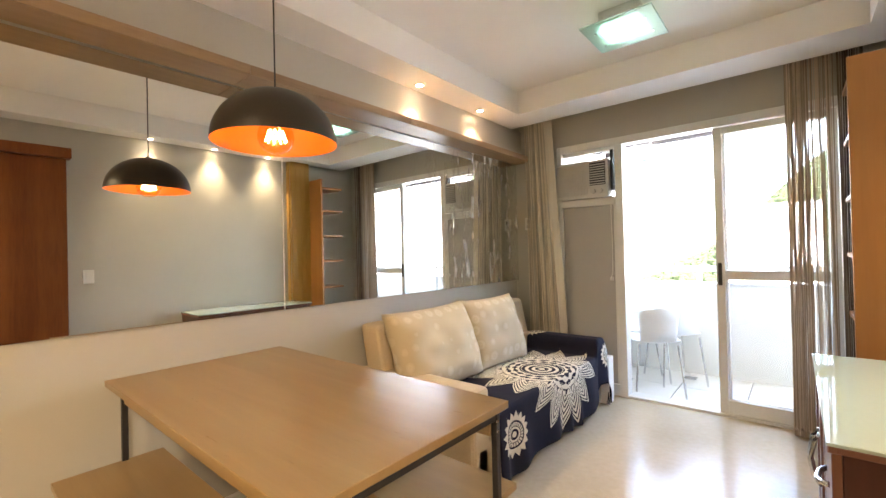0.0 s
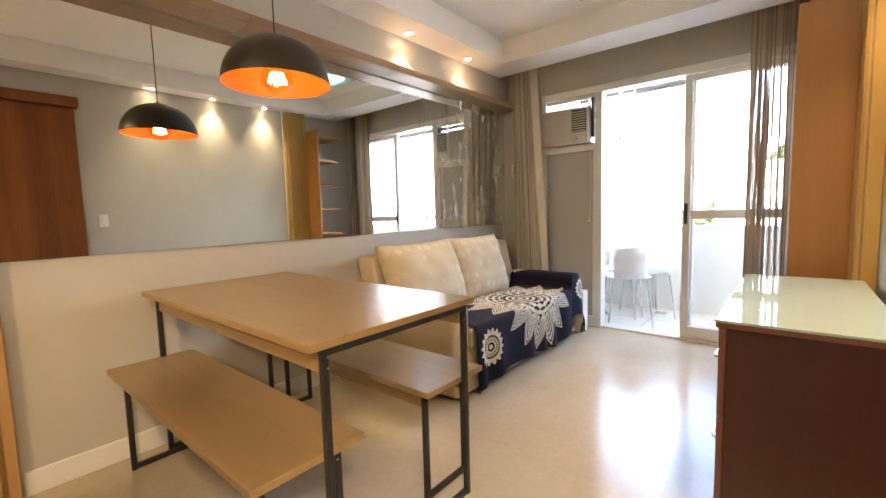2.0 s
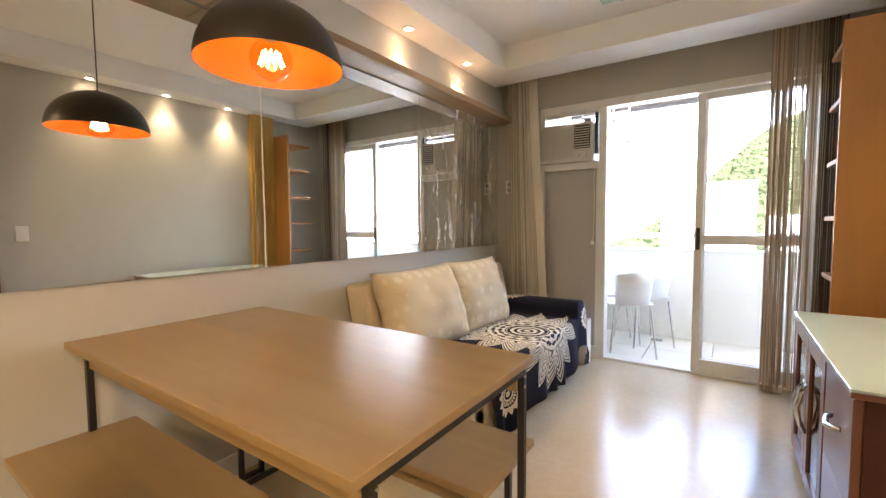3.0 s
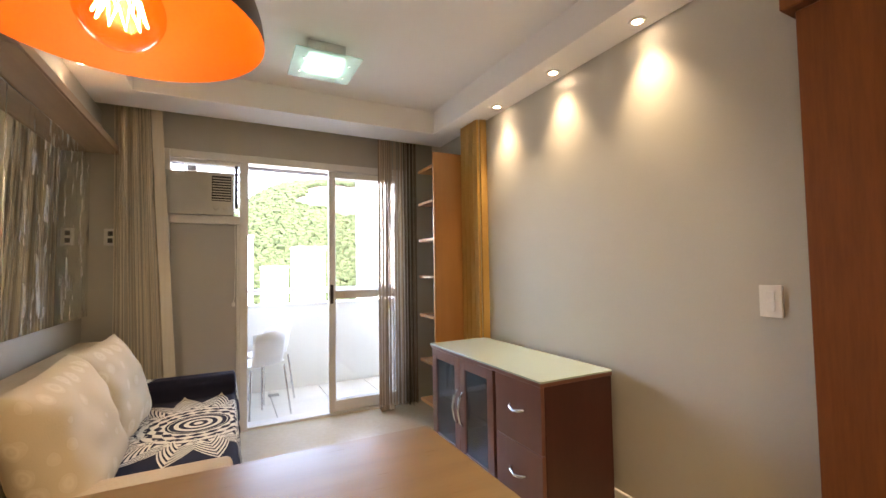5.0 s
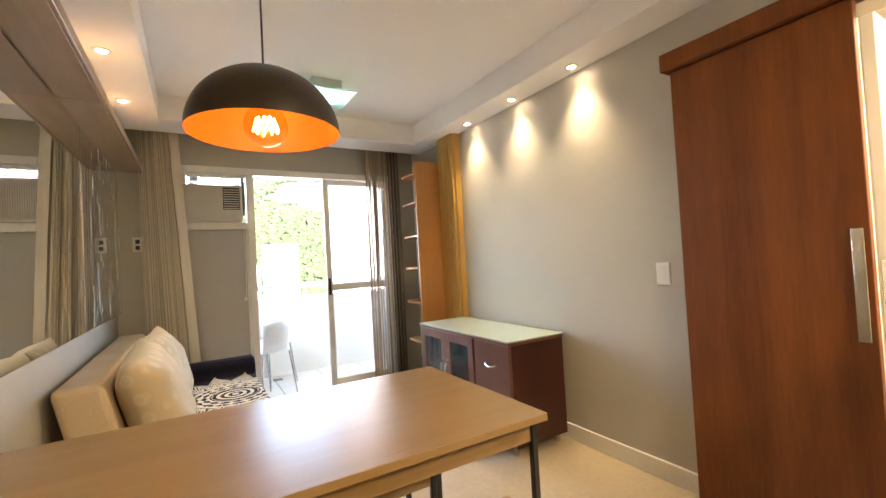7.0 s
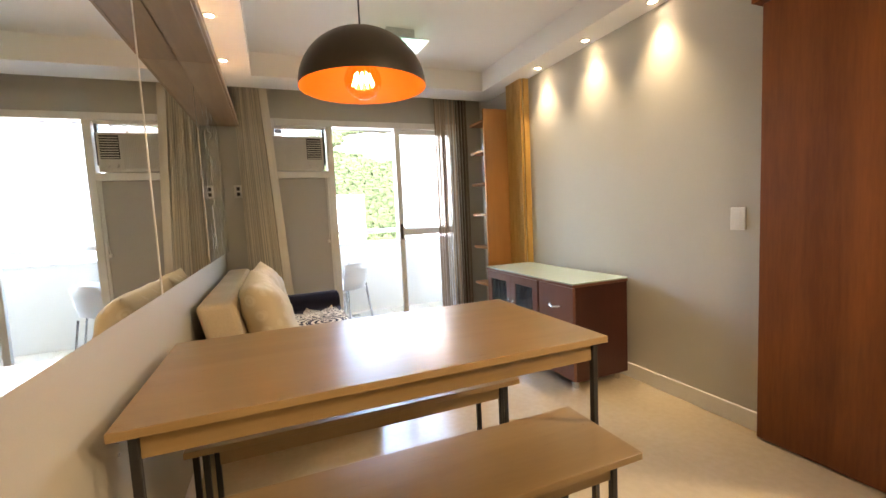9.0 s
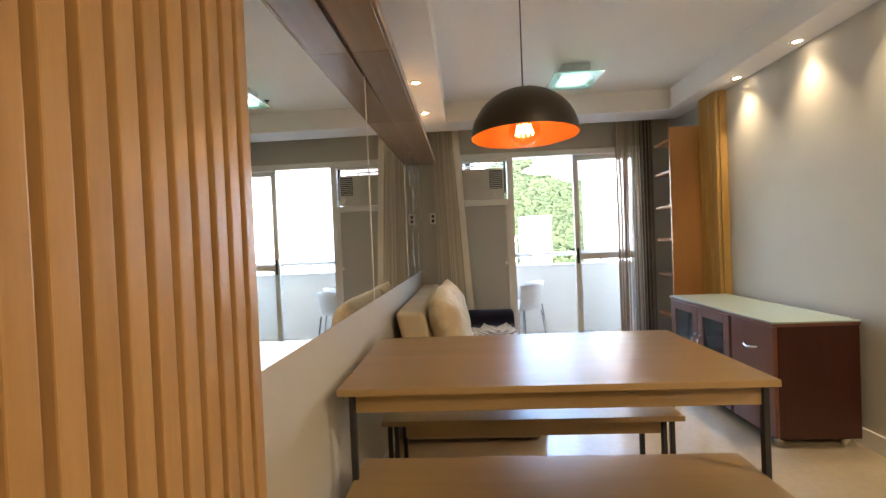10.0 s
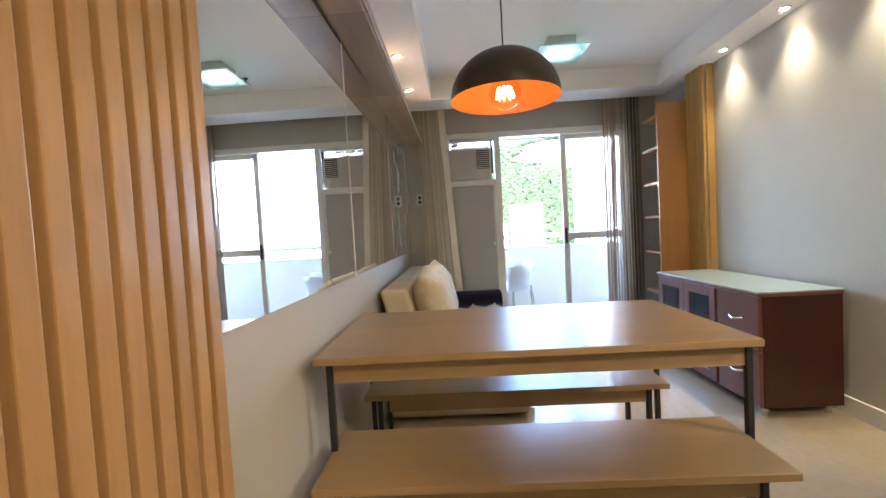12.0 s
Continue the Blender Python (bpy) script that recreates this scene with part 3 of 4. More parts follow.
# ---- ceiling lights ----
for x, y in SPOTS:
    s = thing("recessed_spot", "small white recessed ceiling spot, lit warm", "ceiling light", (x, y, SOF), group="recessed ceiling spots")
    part("ring", lathe([(0.022, -0.001), (0.024, -0.006), (0.038, -0.005), (0.042, -0.0005), (0.022, -0.0005)], 28), M["trim"], s, smooth=True)
    b = bmesh.new()
    cyl_bm(b, 0, 0, -0.004, -0.001, 0.022, seg=24)
    part("lamp_face", b, M["spot_glow"], s)
cl = thing("ceiling_light", "square glass ceiling light, lit cool greenish white", "ceiling light", (1.365, -1.115, CEIL + 0.03))
part("base", box(-0.105, 0.105, -0.105, 0.105, -0.072, 0.0, bevel=0.003), M["chrome"], cl, "brushed steel box")
part("glass_plate", box(-0.185, 0.185, -0.185, 0.185, -0.102, -0.094, bevel=0.002), M["frosted"], cl, "frosted greenish glass")
part("diffuser", box(-0.10, 0.10, -0.10, 0.10, -0.0935, -0.0725, bevel=0.004), M["lamp_glow"], cl, "frosted lit centre")
for sx in (-1, 1):
    for sy in (-1, 1):
        b = bmesh.new()
        cyl_bm(b, sx * 0.128, sy * 0.085, -0.110, -0.1022, 0.007, seg=12)
        part("stud", b, M["chrome"], cl)
sp = thing("sprinkler", "small metal sprinkler head on the ceiling", "sprinkler", (1.27, -0.84, CEIL + 0.03))
part("body", lathe([(0.022, 0.0), (0.022, -0.006), (0.008, -0.010), (0.007, -0.035), (0.0, -0.036)], 20), M["steel_black"], sp, smooth=True)
part("deflector", lathe([(0.0, -0.052), (0.018, -0.052), (0.018, -0.055), (0.0, -0.055)], 20), M["chrome"], sp)

# ---- switches and sockets ----
def plate(name, label, x, y, z, rz, holes):
    t = thing(name, label, "switch", (x, y, z))
    t.rotation_euler = (0, 0, radians(rz))
    part("cover", box(-0.037, 0.037, -0.009, 0.0, -0.058, 0.058, bevel=0.004, seg=2), M["plastic"], t)
    for zc in holes:
        part("module", box(-0.014, 0.014, -0.012, -0.009, zc - 0.016, zc + 0.016, bevel=0.002), M["dark" if len(holes) == 2 and rz == 0 else "plastic"], t)
    return t


plate("socket_plate", "white socket plate with two dark outlets by the curtain", 0.146, 0.0, 1.464, 0, (-0.024, 0.024))
plate("light_switch", "white double light switch beside the sliding door", W, -2.791, 1.080, -90, (-0.02, 0.02))

# ---- bookshelf ----
bs = thing("bookshelf", "tall narrow open cherry-wood bookshelf, empty, by the window wall", "bookshelf", (2.445, -0.54, 0.0))
part("side_panel", box(-0.165, 0.160, -0.160, -0.138, 0.0, 2.125, bevel=0.002), M["cherry"], bs)
for z in (0.15, 0.47, 0.832, 1.147, 1.443, 1.746, 2.02):
    part("shelf_board", box(-0.163, 0.158, -0.1375, 0.1375, z - 0.012, z + 0.012, bevel=0.002), M["cherry"], bs)
plate("socket_plate", "white socket plate on the wall inside the bookshelf", W, -0.50, 1.10, -90, (-0.02, 0.02))

# ---- sideboard ----
SB = thing("sideboard", "dark mahogany sideboard with a white glass top against the grey wall", "sideboard", (2.345, -1.532, 0.0))
hx, hy = 0.222, 0.565
# Ends and carcass take the shaded mahogany, fronts the lighter one.
part("body", box(-hx + 0.02, hx, -hy, -hy + 0.02, 0.055, 0.672, bevel=0.002), M["mahogany"], SB, "end panel with its shade in the darker colour")
part("body", box(-hx + 0.02, hx, hy - 0.02, hy, 0.055, 0.672, bevel=0.002), M["mahogany"], SB, "end panel with its shade in the darker colour")
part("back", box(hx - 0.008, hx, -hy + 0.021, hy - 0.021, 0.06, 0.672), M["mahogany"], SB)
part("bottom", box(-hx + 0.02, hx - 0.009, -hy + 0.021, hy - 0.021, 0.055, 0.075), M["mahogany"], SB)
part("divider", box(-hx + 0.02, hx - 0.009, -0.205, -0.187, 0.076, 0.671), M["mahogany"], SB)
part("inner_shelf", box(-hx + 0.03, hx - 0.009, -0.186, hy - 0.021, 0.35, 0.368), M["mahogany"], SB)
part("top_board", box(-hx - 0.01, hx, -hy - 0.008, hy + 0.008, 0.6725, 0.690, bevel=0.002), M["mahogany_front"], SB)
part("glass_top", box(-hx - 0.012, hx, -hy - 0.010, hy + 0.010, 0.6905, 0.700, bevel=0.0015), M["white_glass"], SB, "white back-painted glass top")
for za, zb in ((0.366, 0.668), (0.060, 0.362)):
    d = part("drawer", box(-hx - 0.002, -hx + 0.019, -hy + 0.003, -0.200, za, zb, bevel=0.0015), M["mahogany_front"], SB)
    zc = (za + zb) / 2 + 0.02
    b = bmesh.new()
    tube(b, [(-hx - 0.002, -0.445, zc), (-hx - 0.020, -0.425, zc - 0.006), (-hx - 0.028, -0.385, zc - 0.014), (-hx - 0.020, -0.345, zc - 0.006), (-hx - 0.002, -0.325, zc)], 0.008, 8)
    part("handle", b, M["chrome"], d, "curved steel handle", smooth=True)
for ya, yb, hs in ((-0.175, 0.185, 1), (0.190, hy - 0.003, -1)):
    d = part("door", box(-hx - 0.002, -hx + 0.019, ya, ya + 0.06, 0.060, 0.668, bevel=0.0015), M["mahogany_front"], SB, "glazed mahogany door")
    part("door_stile", box(-hx - 0.002, -hx + 0.019, yb - 0.06, yb, 0.060, 0.668, bevel=0.0015), M["mahogany_front"], d)
    part("door_rail", box(-hx - 0.002, -hx + 0.019, ya + 0.0605, yb - 0.0605, 0.608, 0.668, bevel=0.0015), M["mahogany_front"], d)
    part("door_rail", box(-hx - 0.002, -hx + 0.019, ya + 0.0605, yb - 0.0605, 0.060, 0.120, bevel=0.0015), M["mahogany_front"], d)
    part("pane", box(-hx + 0.006, -hx + 0.010, ya + 0.0605, yb - 0.0605, 0.1205, 0.6075), M["smoke"], d)
    yc = yb - 0.03 if hs == 1 else ya + 0.03
    b = bmesh.new()
    tube(b, [(-hx - 0.002, yc, 0.27), (-hx - 0.022, yc, 0.30), (-hx - 0.034, yc, 0.37), (-hx - 0.022, yc, 0.44), (-hx - 0.002, yc, 0.47)], 0.009, 8)
    part("handle", b, M["chrome"], d, "curved steel handle", smooth=True)
for x in (-hx + 0.05, hx - 0.05):
    for y in (-hy + 0.05, hy - 0.05):
        b = bmesh.new()
        cyl_bm(b, x, y, 0.0, 0.055, 0.020, 0.024, 16)
        part("foot", b, M["chrome"], SB)

# ---- sofa ----
SY0, SY1 = -1.965, -0.255
sofa = thing("sofa", "beige suede two-seat sofa against the mirror wall", "sofa", (0.46, -1.11, 0.0))


def ob_box(x0, x1, y0, y1, z0, z1, bevel, seg=4):
    return box(x0 - 0.46, x1 - 0.46, y0 + 1.11, y1 + 1.11, z0, z1, bevel=bevel, seg=seg)


part("base", ob_box(0.05, 0.885, SY0 + 0.02, SY1 - 0.02, 0.02, 0.27, 0.02), M["sofa"], sofa, smooth=False)
part("seat", ob_box(0.20, 0.895, SY0 + 0.15, SY1 - 0.17, 0.272, 0.395, 0.04), M["sofa"], sofa, smooth=False)
part("arm", ob_box(0.05, 0.885, SY0, SY0 + 0.145, 0.02, 0.545, 0.035), M["sofa"], sofa)
part("arm", ob_box(0.05, 0.885, SY1 - 0.165, SY1, 0.02, 0.510, 0.035), M["sofa"], sofa)
b = ob_box(0.145, 0.315, SY0 + 0.02, SY1 - 0.01, 0.27, 0.796, 0.04)
for v in b.verts:
    v.co.x -= (v.co.z - 0.27) * 0.22
part("backrest", b, M["sofa"], sofa)
for y in (SY0 + 0.1, SY1 - 0.1):
    for x in (0.12, 0.82):
        b = bmesh.new()
        cyl_bm(b, x - 0.46, y + 1.11, 0.0, 0.02, 0.02, seg=12)
        part("foot", b, M["dark"], sofa)


def pillow(name, label, at, rx, rz, w, h, d, seed):
    """A soft pillow: two bulging faces that meet in a seam, with puckered edges."""
    rnd = random.Random(seed)
    bm = bmesh.new()
    n = 22
    grid = {}
    for s in (1, -1):
        for i in range(n + 1):
            for j in range(n + 1):
                u, v = 2 * i / n - 1, 2 * j / n - 1
                rim = i in (0, n) or j in (0, n)
                if rim and s == -1:
                    continue
                k = (1 - abs(u) ** 3.0) ** 0.5 * (1 - abs(v) ** 3.0) ** 0.5
                c = 1 - 0.07 * (1 - abs(u)) * v * v - 0.0
                px = u * w / 2 * (1 - 0.05 * (1 - v * v) + 0.0)
                pz = v * h / 2 * (1 - 0.06 * (1 - u * u))
                wr = noise.noise(Vector((u * 2.2 + seed, v * 2.2, s))) * 0.05 * k
                py = s * (d / 2 * k) + wr * 0.5
                if rim:
                    py += 0.006 * math.sin(u * 21 + v * 17 + seed)
                grid[(s, i, j)] = bm.verts.new((px, py, pz))
    for s in (1, -1):
        for i in range(n):
            for j in range(n):
                q = []
                for a, b_ in ((i, j), (i + 1, j), (i + 1, j + 1), (i, j + 1)):
                    q.append(grid.get((s, a, b_)) or grid[(1, a, b_)])
                bm.faces.new(q)
    ob = part(name, bm, M["pillow"], None, label, smooth=True)
    tagged(ob, category="cushion", group="sofa cushions")
    ob.matrix_world = pose(*at, rx, 0, rz)
    return ob


# cushion cloth: cream with paler round motifs
pm, pt, pb = nodes_of("cream_medallion_cloth", 0.8, 0.0, 0.25)
tc = node(pt, "ShaderNodeTexCoord")
vo = node(pt, "ShaderNodeTexVoronoi", [("Vector", tc.outputs["Object"])], i_Scale=11.0, i_Randomness=0.35)
dist = vo.outputs["Distance"]
ringv = mathn(pt, "MULTIPLY", mathn(pt, "SINE", mathn(pt, "MULTIPLY", dist, 34.0)), 0.25)
disk = mathn(pt, "LESS_THAN", dist, 0.36)
fac = mathn(pt, "MULTIPLY", disk, mathn(pt, "ADD", ringv, 0.62))
nzp = node(pt, "ShaderNodeTexNoise", [("Vector", tc.outputs["Object"])], i_Scale=180.0, i_Detail=2.0)
mxp = node(pt, "ShaderNodeMix", [(0, fac)], data_type="RGBA")
mxp.inputs[6].default_value, mxp.inputs[7].default_value = (0.56, 0.475, 0.335, 1), (0.66, 0.59, 0.455, 1)
pt.links.new(mxp.outputs[2], pb.inputs["Base Color"])
bpp = node(pt, "ShaderNodeBump", [("Height", mathn(pt, "ADD", mathn(pt, "MULTIPLY", fac, 0.5), nzp.outputs[0]))], i_Strength=0.25, i_Distance=0.002)
pt.links.new(bpp.outputs[0], pb.inputs["Normal"])
M["pillow"] = pm
pillow("cushion", "large cream cushion with round motifs at the sofa table end", (0.352, -1.597, 0.632), -20, 92, 0.77, 0.515, 0.24, 1)
pillow("cushion", "large cream cushion with round motifs by the draped arm", (0.350, -0.955, 0.632), -18, 86, 0.62, 0.51, 0.22, 5)

# throw: navy cloth with cream mandalas, laid over the seat, the front and the far arm
SEAT, ARM = 0.402, 0.519
YA0, YA1 = SY1 - 0.165, SY1


def throw_u(u):
    """Along the sofa: seat, up the inside of the arm, over it and down its outside."""
    segs = [(-1.80, SEAT), (YA0 - 0.03, SEAT), (YA0 - 0.008, SEAT + 0.03), (YA0 - 0.006, ARM - 0.03), (YA0 + 0.025, ARM + 0.002), (YA1 - 0.03, ARM + 0.002), (YA1 + 0.012, ARM - 0.03), (YA1 + 0.03, ARM - 0.33)]
    for (y0, z0), (y1, z1) in zip(segs, segs[1:]):
        d = math.hypot(y1 - y0, z1 - z0)
        if u <= d or (y1, z1) == segs[-1]:
            f = min(u / d, 1.0)
            return y0 + (y1 - y0) * f, z0 + (z1 - z0) * f
        u -= d


UL = 1.80 - 0.42 - 0.03 + 0.037 + 0.065 + 0.044 + 0.11 + 0.05 + 0.30
nu, nv = 110, 56
VL = 0.95
bm = bmesh.new()
uvl = bm.loops.layers.uv.new("cloth")
vv, co = [], []
for i in range(nu + 1):
    row = []
    for j in range(nv + 1):
        u, v = UL * i / nu, VL * j / nv
        y, z = throw_u(u)
        x0 = 0.33
        drop = v - 0.568
        ripple = noise.noise(Vector((u * 5.0, v * 1.2, 3.0))) * 0.012
        if drop <= 0:
            x = x0 + v
            zz = z + 0.003 + abs(ripple) * 0.5
        else:
            lim = 0.0
            ln = min(1.0, drop / 0.03)
            x = x0 + 0.568 + 0.014 * ln + drop * 0.05 + math.sin(u * 26 + 2 * math.sin(u * 7)) * 0.014 * min(1, drop * 4)
            zz = z + 0.003 - max(0.0, drop - 0.008) * (1.0 - 0.10 * abs(math.sin(u * 3.1)))
            zz = max(zz, 0.012 + 0.01 * abs(math.sin(u * 30)))
        if y > YA1:
            x += 0.008 * math.sin(v * 30)
        row.append(bm.verts.new((x, y + ripple * 0.3, zz)))
        co.append((u, v))
    vv.append(row)
for i in range(nu):
    for j in range(nv):
        f = bm.faces.new((vv[i][j], vv[i + 1][j], vv[i + 1][j + 1], vv[i][j + 1]))
        for lp, (a, b_) in zip(f.loops, ((i, j), (i + 1, j), (i + 1, j + 1), (i, j + 1))):
            lp[uvl].uv = (UL * a / nu, VL * b_ / nv)

tm, tt, tb = nodes_of("navy_mandala_cotton", 0.85, 0.0, 0.2)
uv = node(tt, "ShaderNodeUVMap", uv_map="cloth")
sep = node(tt, "ShaderNodeSeparateXYZ", [(0, uv.outputs[0])])


def polar(cx, cy):
    dx, dy = mathn(tt, "SUBTRACT", sep.outputs[0], cx), mathn(tt, "SUBTRACT", sep.outputs[1], cy)
    r = mathn(tt, "SQRT", mathn(tt, "ADD", mathn(tt, "MULTIPLY", dx, dx), mathn(tt, "MULTIPLY", dy, dy)))
    return r, mathn(tt, "ARCTAN2", dy, dx)


def tri(a, n, ph=0.0):
    """0 at the valleys and 1 at the tips of n points round the circle."""
    return mathn(tt, "PINGPONG", mathn(tt, "ADD", mathn(tt, "MULTIPLY", a, n / math.pi), ph), 1.0)


def band(r, r0, r1):
    return mathn(tt, "MULTIPLY", mathn(tt, "GREATER_THAN", r, r0), mathn(tt, "LESS_THAN", r, r1))


def star(cx, cy, rad, n):
    r, a = polar(cx, cy)
    rn = mathn(tt, "DIVIDE", r, rad)
    tip = tri(a, n)
    # pointed rows of petals: contour lines that follow the star's outline
    edge = mathn(tt, "ADD", mathn(tt, "MULTIPLY", tip, 0.30), 0.70)
    inside = mathn(tt, "LESS_THAN", rn, edge)
    q = mathn(tt, "DIVIDE", rn, edge)
    lines = mathn(tt, "GREATER_THAN", mathn(tt, "SINE", mathn(tt, "MULTIPLY", q, 84.0)), -0.30)
    outer = mathn(tt, "MULTIPLY", mathn(tt, "GREATER_THAN", q, 0.60), lines)
    dots = mathn(tt, "MULTIPLY", mathn(tt, "GREATER_THAN", tri(a, 40), 0.45), band(rn, 0.52, 0.57))
    petals = mathn(tt, "MULTIPLY", mathn(tt, "GREATER_THAN", mathn(tt, "ADD", tri(a, 16), mathn(tt, "MULTIPLY", mathn(tt, "SINE", mathn(tt, "MULTIPLY", rn, 70.0)), 0.5)), 0.45), band(rn, 0.28, 0.50))
    core = mathn(tt, "MULTIPLY", mathn(tt, "GREATER_THAN", mathn(tt, "SINE", mathn(tt, "MULTIPLY", rn, 75.0)), 0.0), mathn(tt, "LESS_THAN", rn, 0.26))
    s = outer
    for o in (dots, petals, core):
        s = mathn(tt, "MAXIMUM", s, o)
    return mathn(tt, "MULTIPLY", s, inside)


def rosette(cx, cy, rad):
    r, a = polar(cx, cy)
    rn = mathn(tt, "DIVIDE", r, rad)
    edge = mathn(tt, "ADD", mathn(tt, "MULTIPLY", tri(a, 16), 0.24), 0.76)
    inside = mathn(tt, "LESS_THAN", rn, edge)
    body = mathn(tt, "GREATER_THAN", rn, 0.60)
    rg = mathn(tt, "MULTIPLY", band(rn, 0.36, 0.52), mathn(tt, "GREATER_THAN", tri(a, 22), 0.35))
    rg2 = band(rn, 0.24, 0.33)
    c = mathn(tt, "LESS_THAN", rn, 0.13)
    s = body
    for o in (rg, rg2, c):
        s = mathn(tt, "MAXIMUM", s, o)
    return mathn(tt, "MULTIPLY", s, inside)


pat = star(0.84, 0.40, 0.54, 16)
for cx, cy, rd in ((0.15, 0.735, 0.125), (1.62, 0.72, 0.11), (1.56, 0.02, 0.10)):
    pat = mathn(tt, "MAXIMUM", pat, rosette(cx, cy, rd))
mt = node(tt, "ShaderNodeMix", [(0, pat)], data_type="RGBA")
mt.inputs[6].default_value, mt.inputs[7].default_value = (0.010, 0.010, 0.023, 1), (0.66, 0.60, 0.47, 1)
tt.links.new(mt.outputs[2], tb.inputs["Base Color"])
nzt = node(tt, "ShaderNodeTexNoise", [("Vector", uv.outputs[0])], i_Scale=260.0, i_Detail=2.0)
bpt = node(tt, "ShaderNodeBump", [("Height", nzt.outputs[0])], i_Strength=0.2, i_Distance=0.001)
tt.links.new(bpt.outputs[0], tb.inputs["Normal"])
thr = part("sofa_throw", bm, tm, None, "navy cotton throw with cream mandala print draped over the sofa", smooth=True)
tagged(thr, category="throw")
sol = thr.modifiers.new("thickness", "SOLIDIFY")
sol.thickness, sol.offset = 0.002, 1.0
rt = random.Random(4)
for (x, y) in ((0.925, -0.235), (0.935, -0.26), (0.915, -1.79)):
    b = bmesh.new()
    for k in range(7):
        tube(b, [(x + rt.uniform(-0.006, 0.006), y + rt.uniform(-0.006, 0.006), 0.10 if y > -1 else 0.05), (x + rt.uniform(-0.014, 0.014), y + rt.uniform(-0.014, 0.014), 0.005 + rt.uniform(0, 0.012))], 0.0016, 4)
    part("tassel", b, tm, thr)

# white box unit beyond the sofa arm
wb = thing("side_box", "small white box table between sofa and balcony door", "side table", (0.55, -0.19, 0.0))
part("box_body", box(-0.28, 0.385, -0.055, 0.055, 0.0, 0.36, bevel=0.004), M["plastic"], wb)

# ---- breakfast bar behind the viewer ----
bar = thing("breakfast_bar", "dark green granite bar top on a low grey wall", "counter", (1.75, -4.37, 0.0))
part("bar_wall", box(-0.65, 0.855, -0.10, 0.02, 0.0, 1.1265, bevel=0.002), M["wall"], bar)
part("bar_top", box(-0.80, 0.855, -0.20, 0.335, 1.127, 1.244, bevel=0.003), M["stone"], bar, "dark green speckled granite slab")

# ---- balcony ----
BX0, BX1, BY1, BZ = 0.25, 4.2, 1.15, -0.03
structure("balcony_floor", box(BX0 - 0.15, BX1 + 0.15, 0.15, BY1 + 0.14, -0.22, BZ - 0.012), M["grout"], "grey grout bed of the balcony floor")
structure("balcony_parapet", box(BX0, BX1, BY1, BY1 + 0.13, -0.22, 0.835), M["out_wall"], "cream painted balcony parapet")
structure("balcony_coping", box(BX0 + 0.101, BX1, BY1 - 0.015, BY1 + 0.145, 0.8355, 0.862, bevel=0.004), M["trim"], "white coping")
structure("balcony_side_wall", box(BX0 - 0.15, BX0, 0.15, BY1 + 0.13, -0.22, 2.8), M["out_wall"], "cream balcony side wall")
structure("balcony_side_wall", box(BX1, BX1 + 0.15, 0.15, BY1 + 0.13, -0.22, 2.8), M["out_wall"], "cream balcony side wall")
structure("balcony_ceiling", box(BX0 - 0.15, BX1 + 0.15, 0.15, BY1 + 0.2, 2.42, 2.6), M["ceiling"], "white balcony ceiling")
structure("balcony_wall", box(W + 0.13, BX1 + 0.15, 0.0, 0.15, -0.2, 2.8), M["out_wall"], "cream outer wall beside the door")
rail = thing("balcony_rail", "white tubular rail on the balcony parapet", "railing", (2.2, BY1 + 0.06, 0.862))
part("rail_bar", box(-1.84, 2.0, -0.025, 0.025, 0.105, 0.160, bevel=0.01, seg=2), M["alu"], rail)
for i in range(5):
    part("rail_post", box(-1.8 + i * 0.92, -1.76 + i * 0.92, -0.015, 0.015, 0.0, 0.1045), M["alu"], rail)
blind = thing("roller_blind", "rolled-up dark awning under the balcony ceiling edge", "awning", (2.2, BY1 + 0.02, 2.30))
b = bmesh.new()
cyl_bm(b, 0, 0, -1.85, 1.95, 0.034, seg=20, m=pose(0, 0, 0, 0, 90, 0))
part("roll", b, M["blind"], blind, smooth=False)
for i in range(17):
    part("hook", box(-1.8 + i * 0.22, -1.79 + i * 0.22, -0.01, 0.01, -0.085, -0.046), M["dark"], blind)

def chair(label, at, rz):
    """A moulded white shell chair on four thin steel legs."""
    t = thing("balcony_chair", label, "chair", at, group="balcony chairs")
    t.rotation_euler = (0, 0, radians(rz))
    bm = bmesh.new()
    rows = []
    prof = [(0.22, 0.425), (0.19, 0.445), (0.05, 0.440), (-0.12, 0.432), (-0.19, 0.455), (-0.212, 0.53), (-0.228, 0.64), (-0.245, 0.737)]
    n = 12
    for k, (py, pz) in enumerate(prof):
        half = 0.19 if k < 4 else 0.140 + 0.006 * (k - 4)
        row = []
        for i in range(n + 1):
            s = 2 * i / n - 1
            bow = 0.02 * s * s
            row.append(bm.verts.new((s * half, py + (bow * 1.5 if k >= 4 else 0), pz + (bow if k < 4 else (-0.02 * s * s if k == len(prof) - 1 else 0)))))
        rows.append(row)
    for a, b2 in zip(rows, rows[1:]):
        for i in range(n):
            bm.faces.new((a[i], a[i + 1], b2[i + 1], b2[i]))
    sh_ = part("shell", bm, M["plastic"], t, "white moulded seat and back", smooth=True)
    sm = sh_.modifiers.new("thickness", "SOLIDIFY")
    sm.thickness = 0.006
    for sx in (-1, 1):
        for sy, top in ((0.16, 0.43), (-0.17, 0.43)):
            b = tube(bmesh.new(), [(sx * 0.15, sy, top), (sx * 0.19, sy * 1.28, 0.0)], 0.009, 8)
            part("leg", b, M["chrome"], t)
    return t


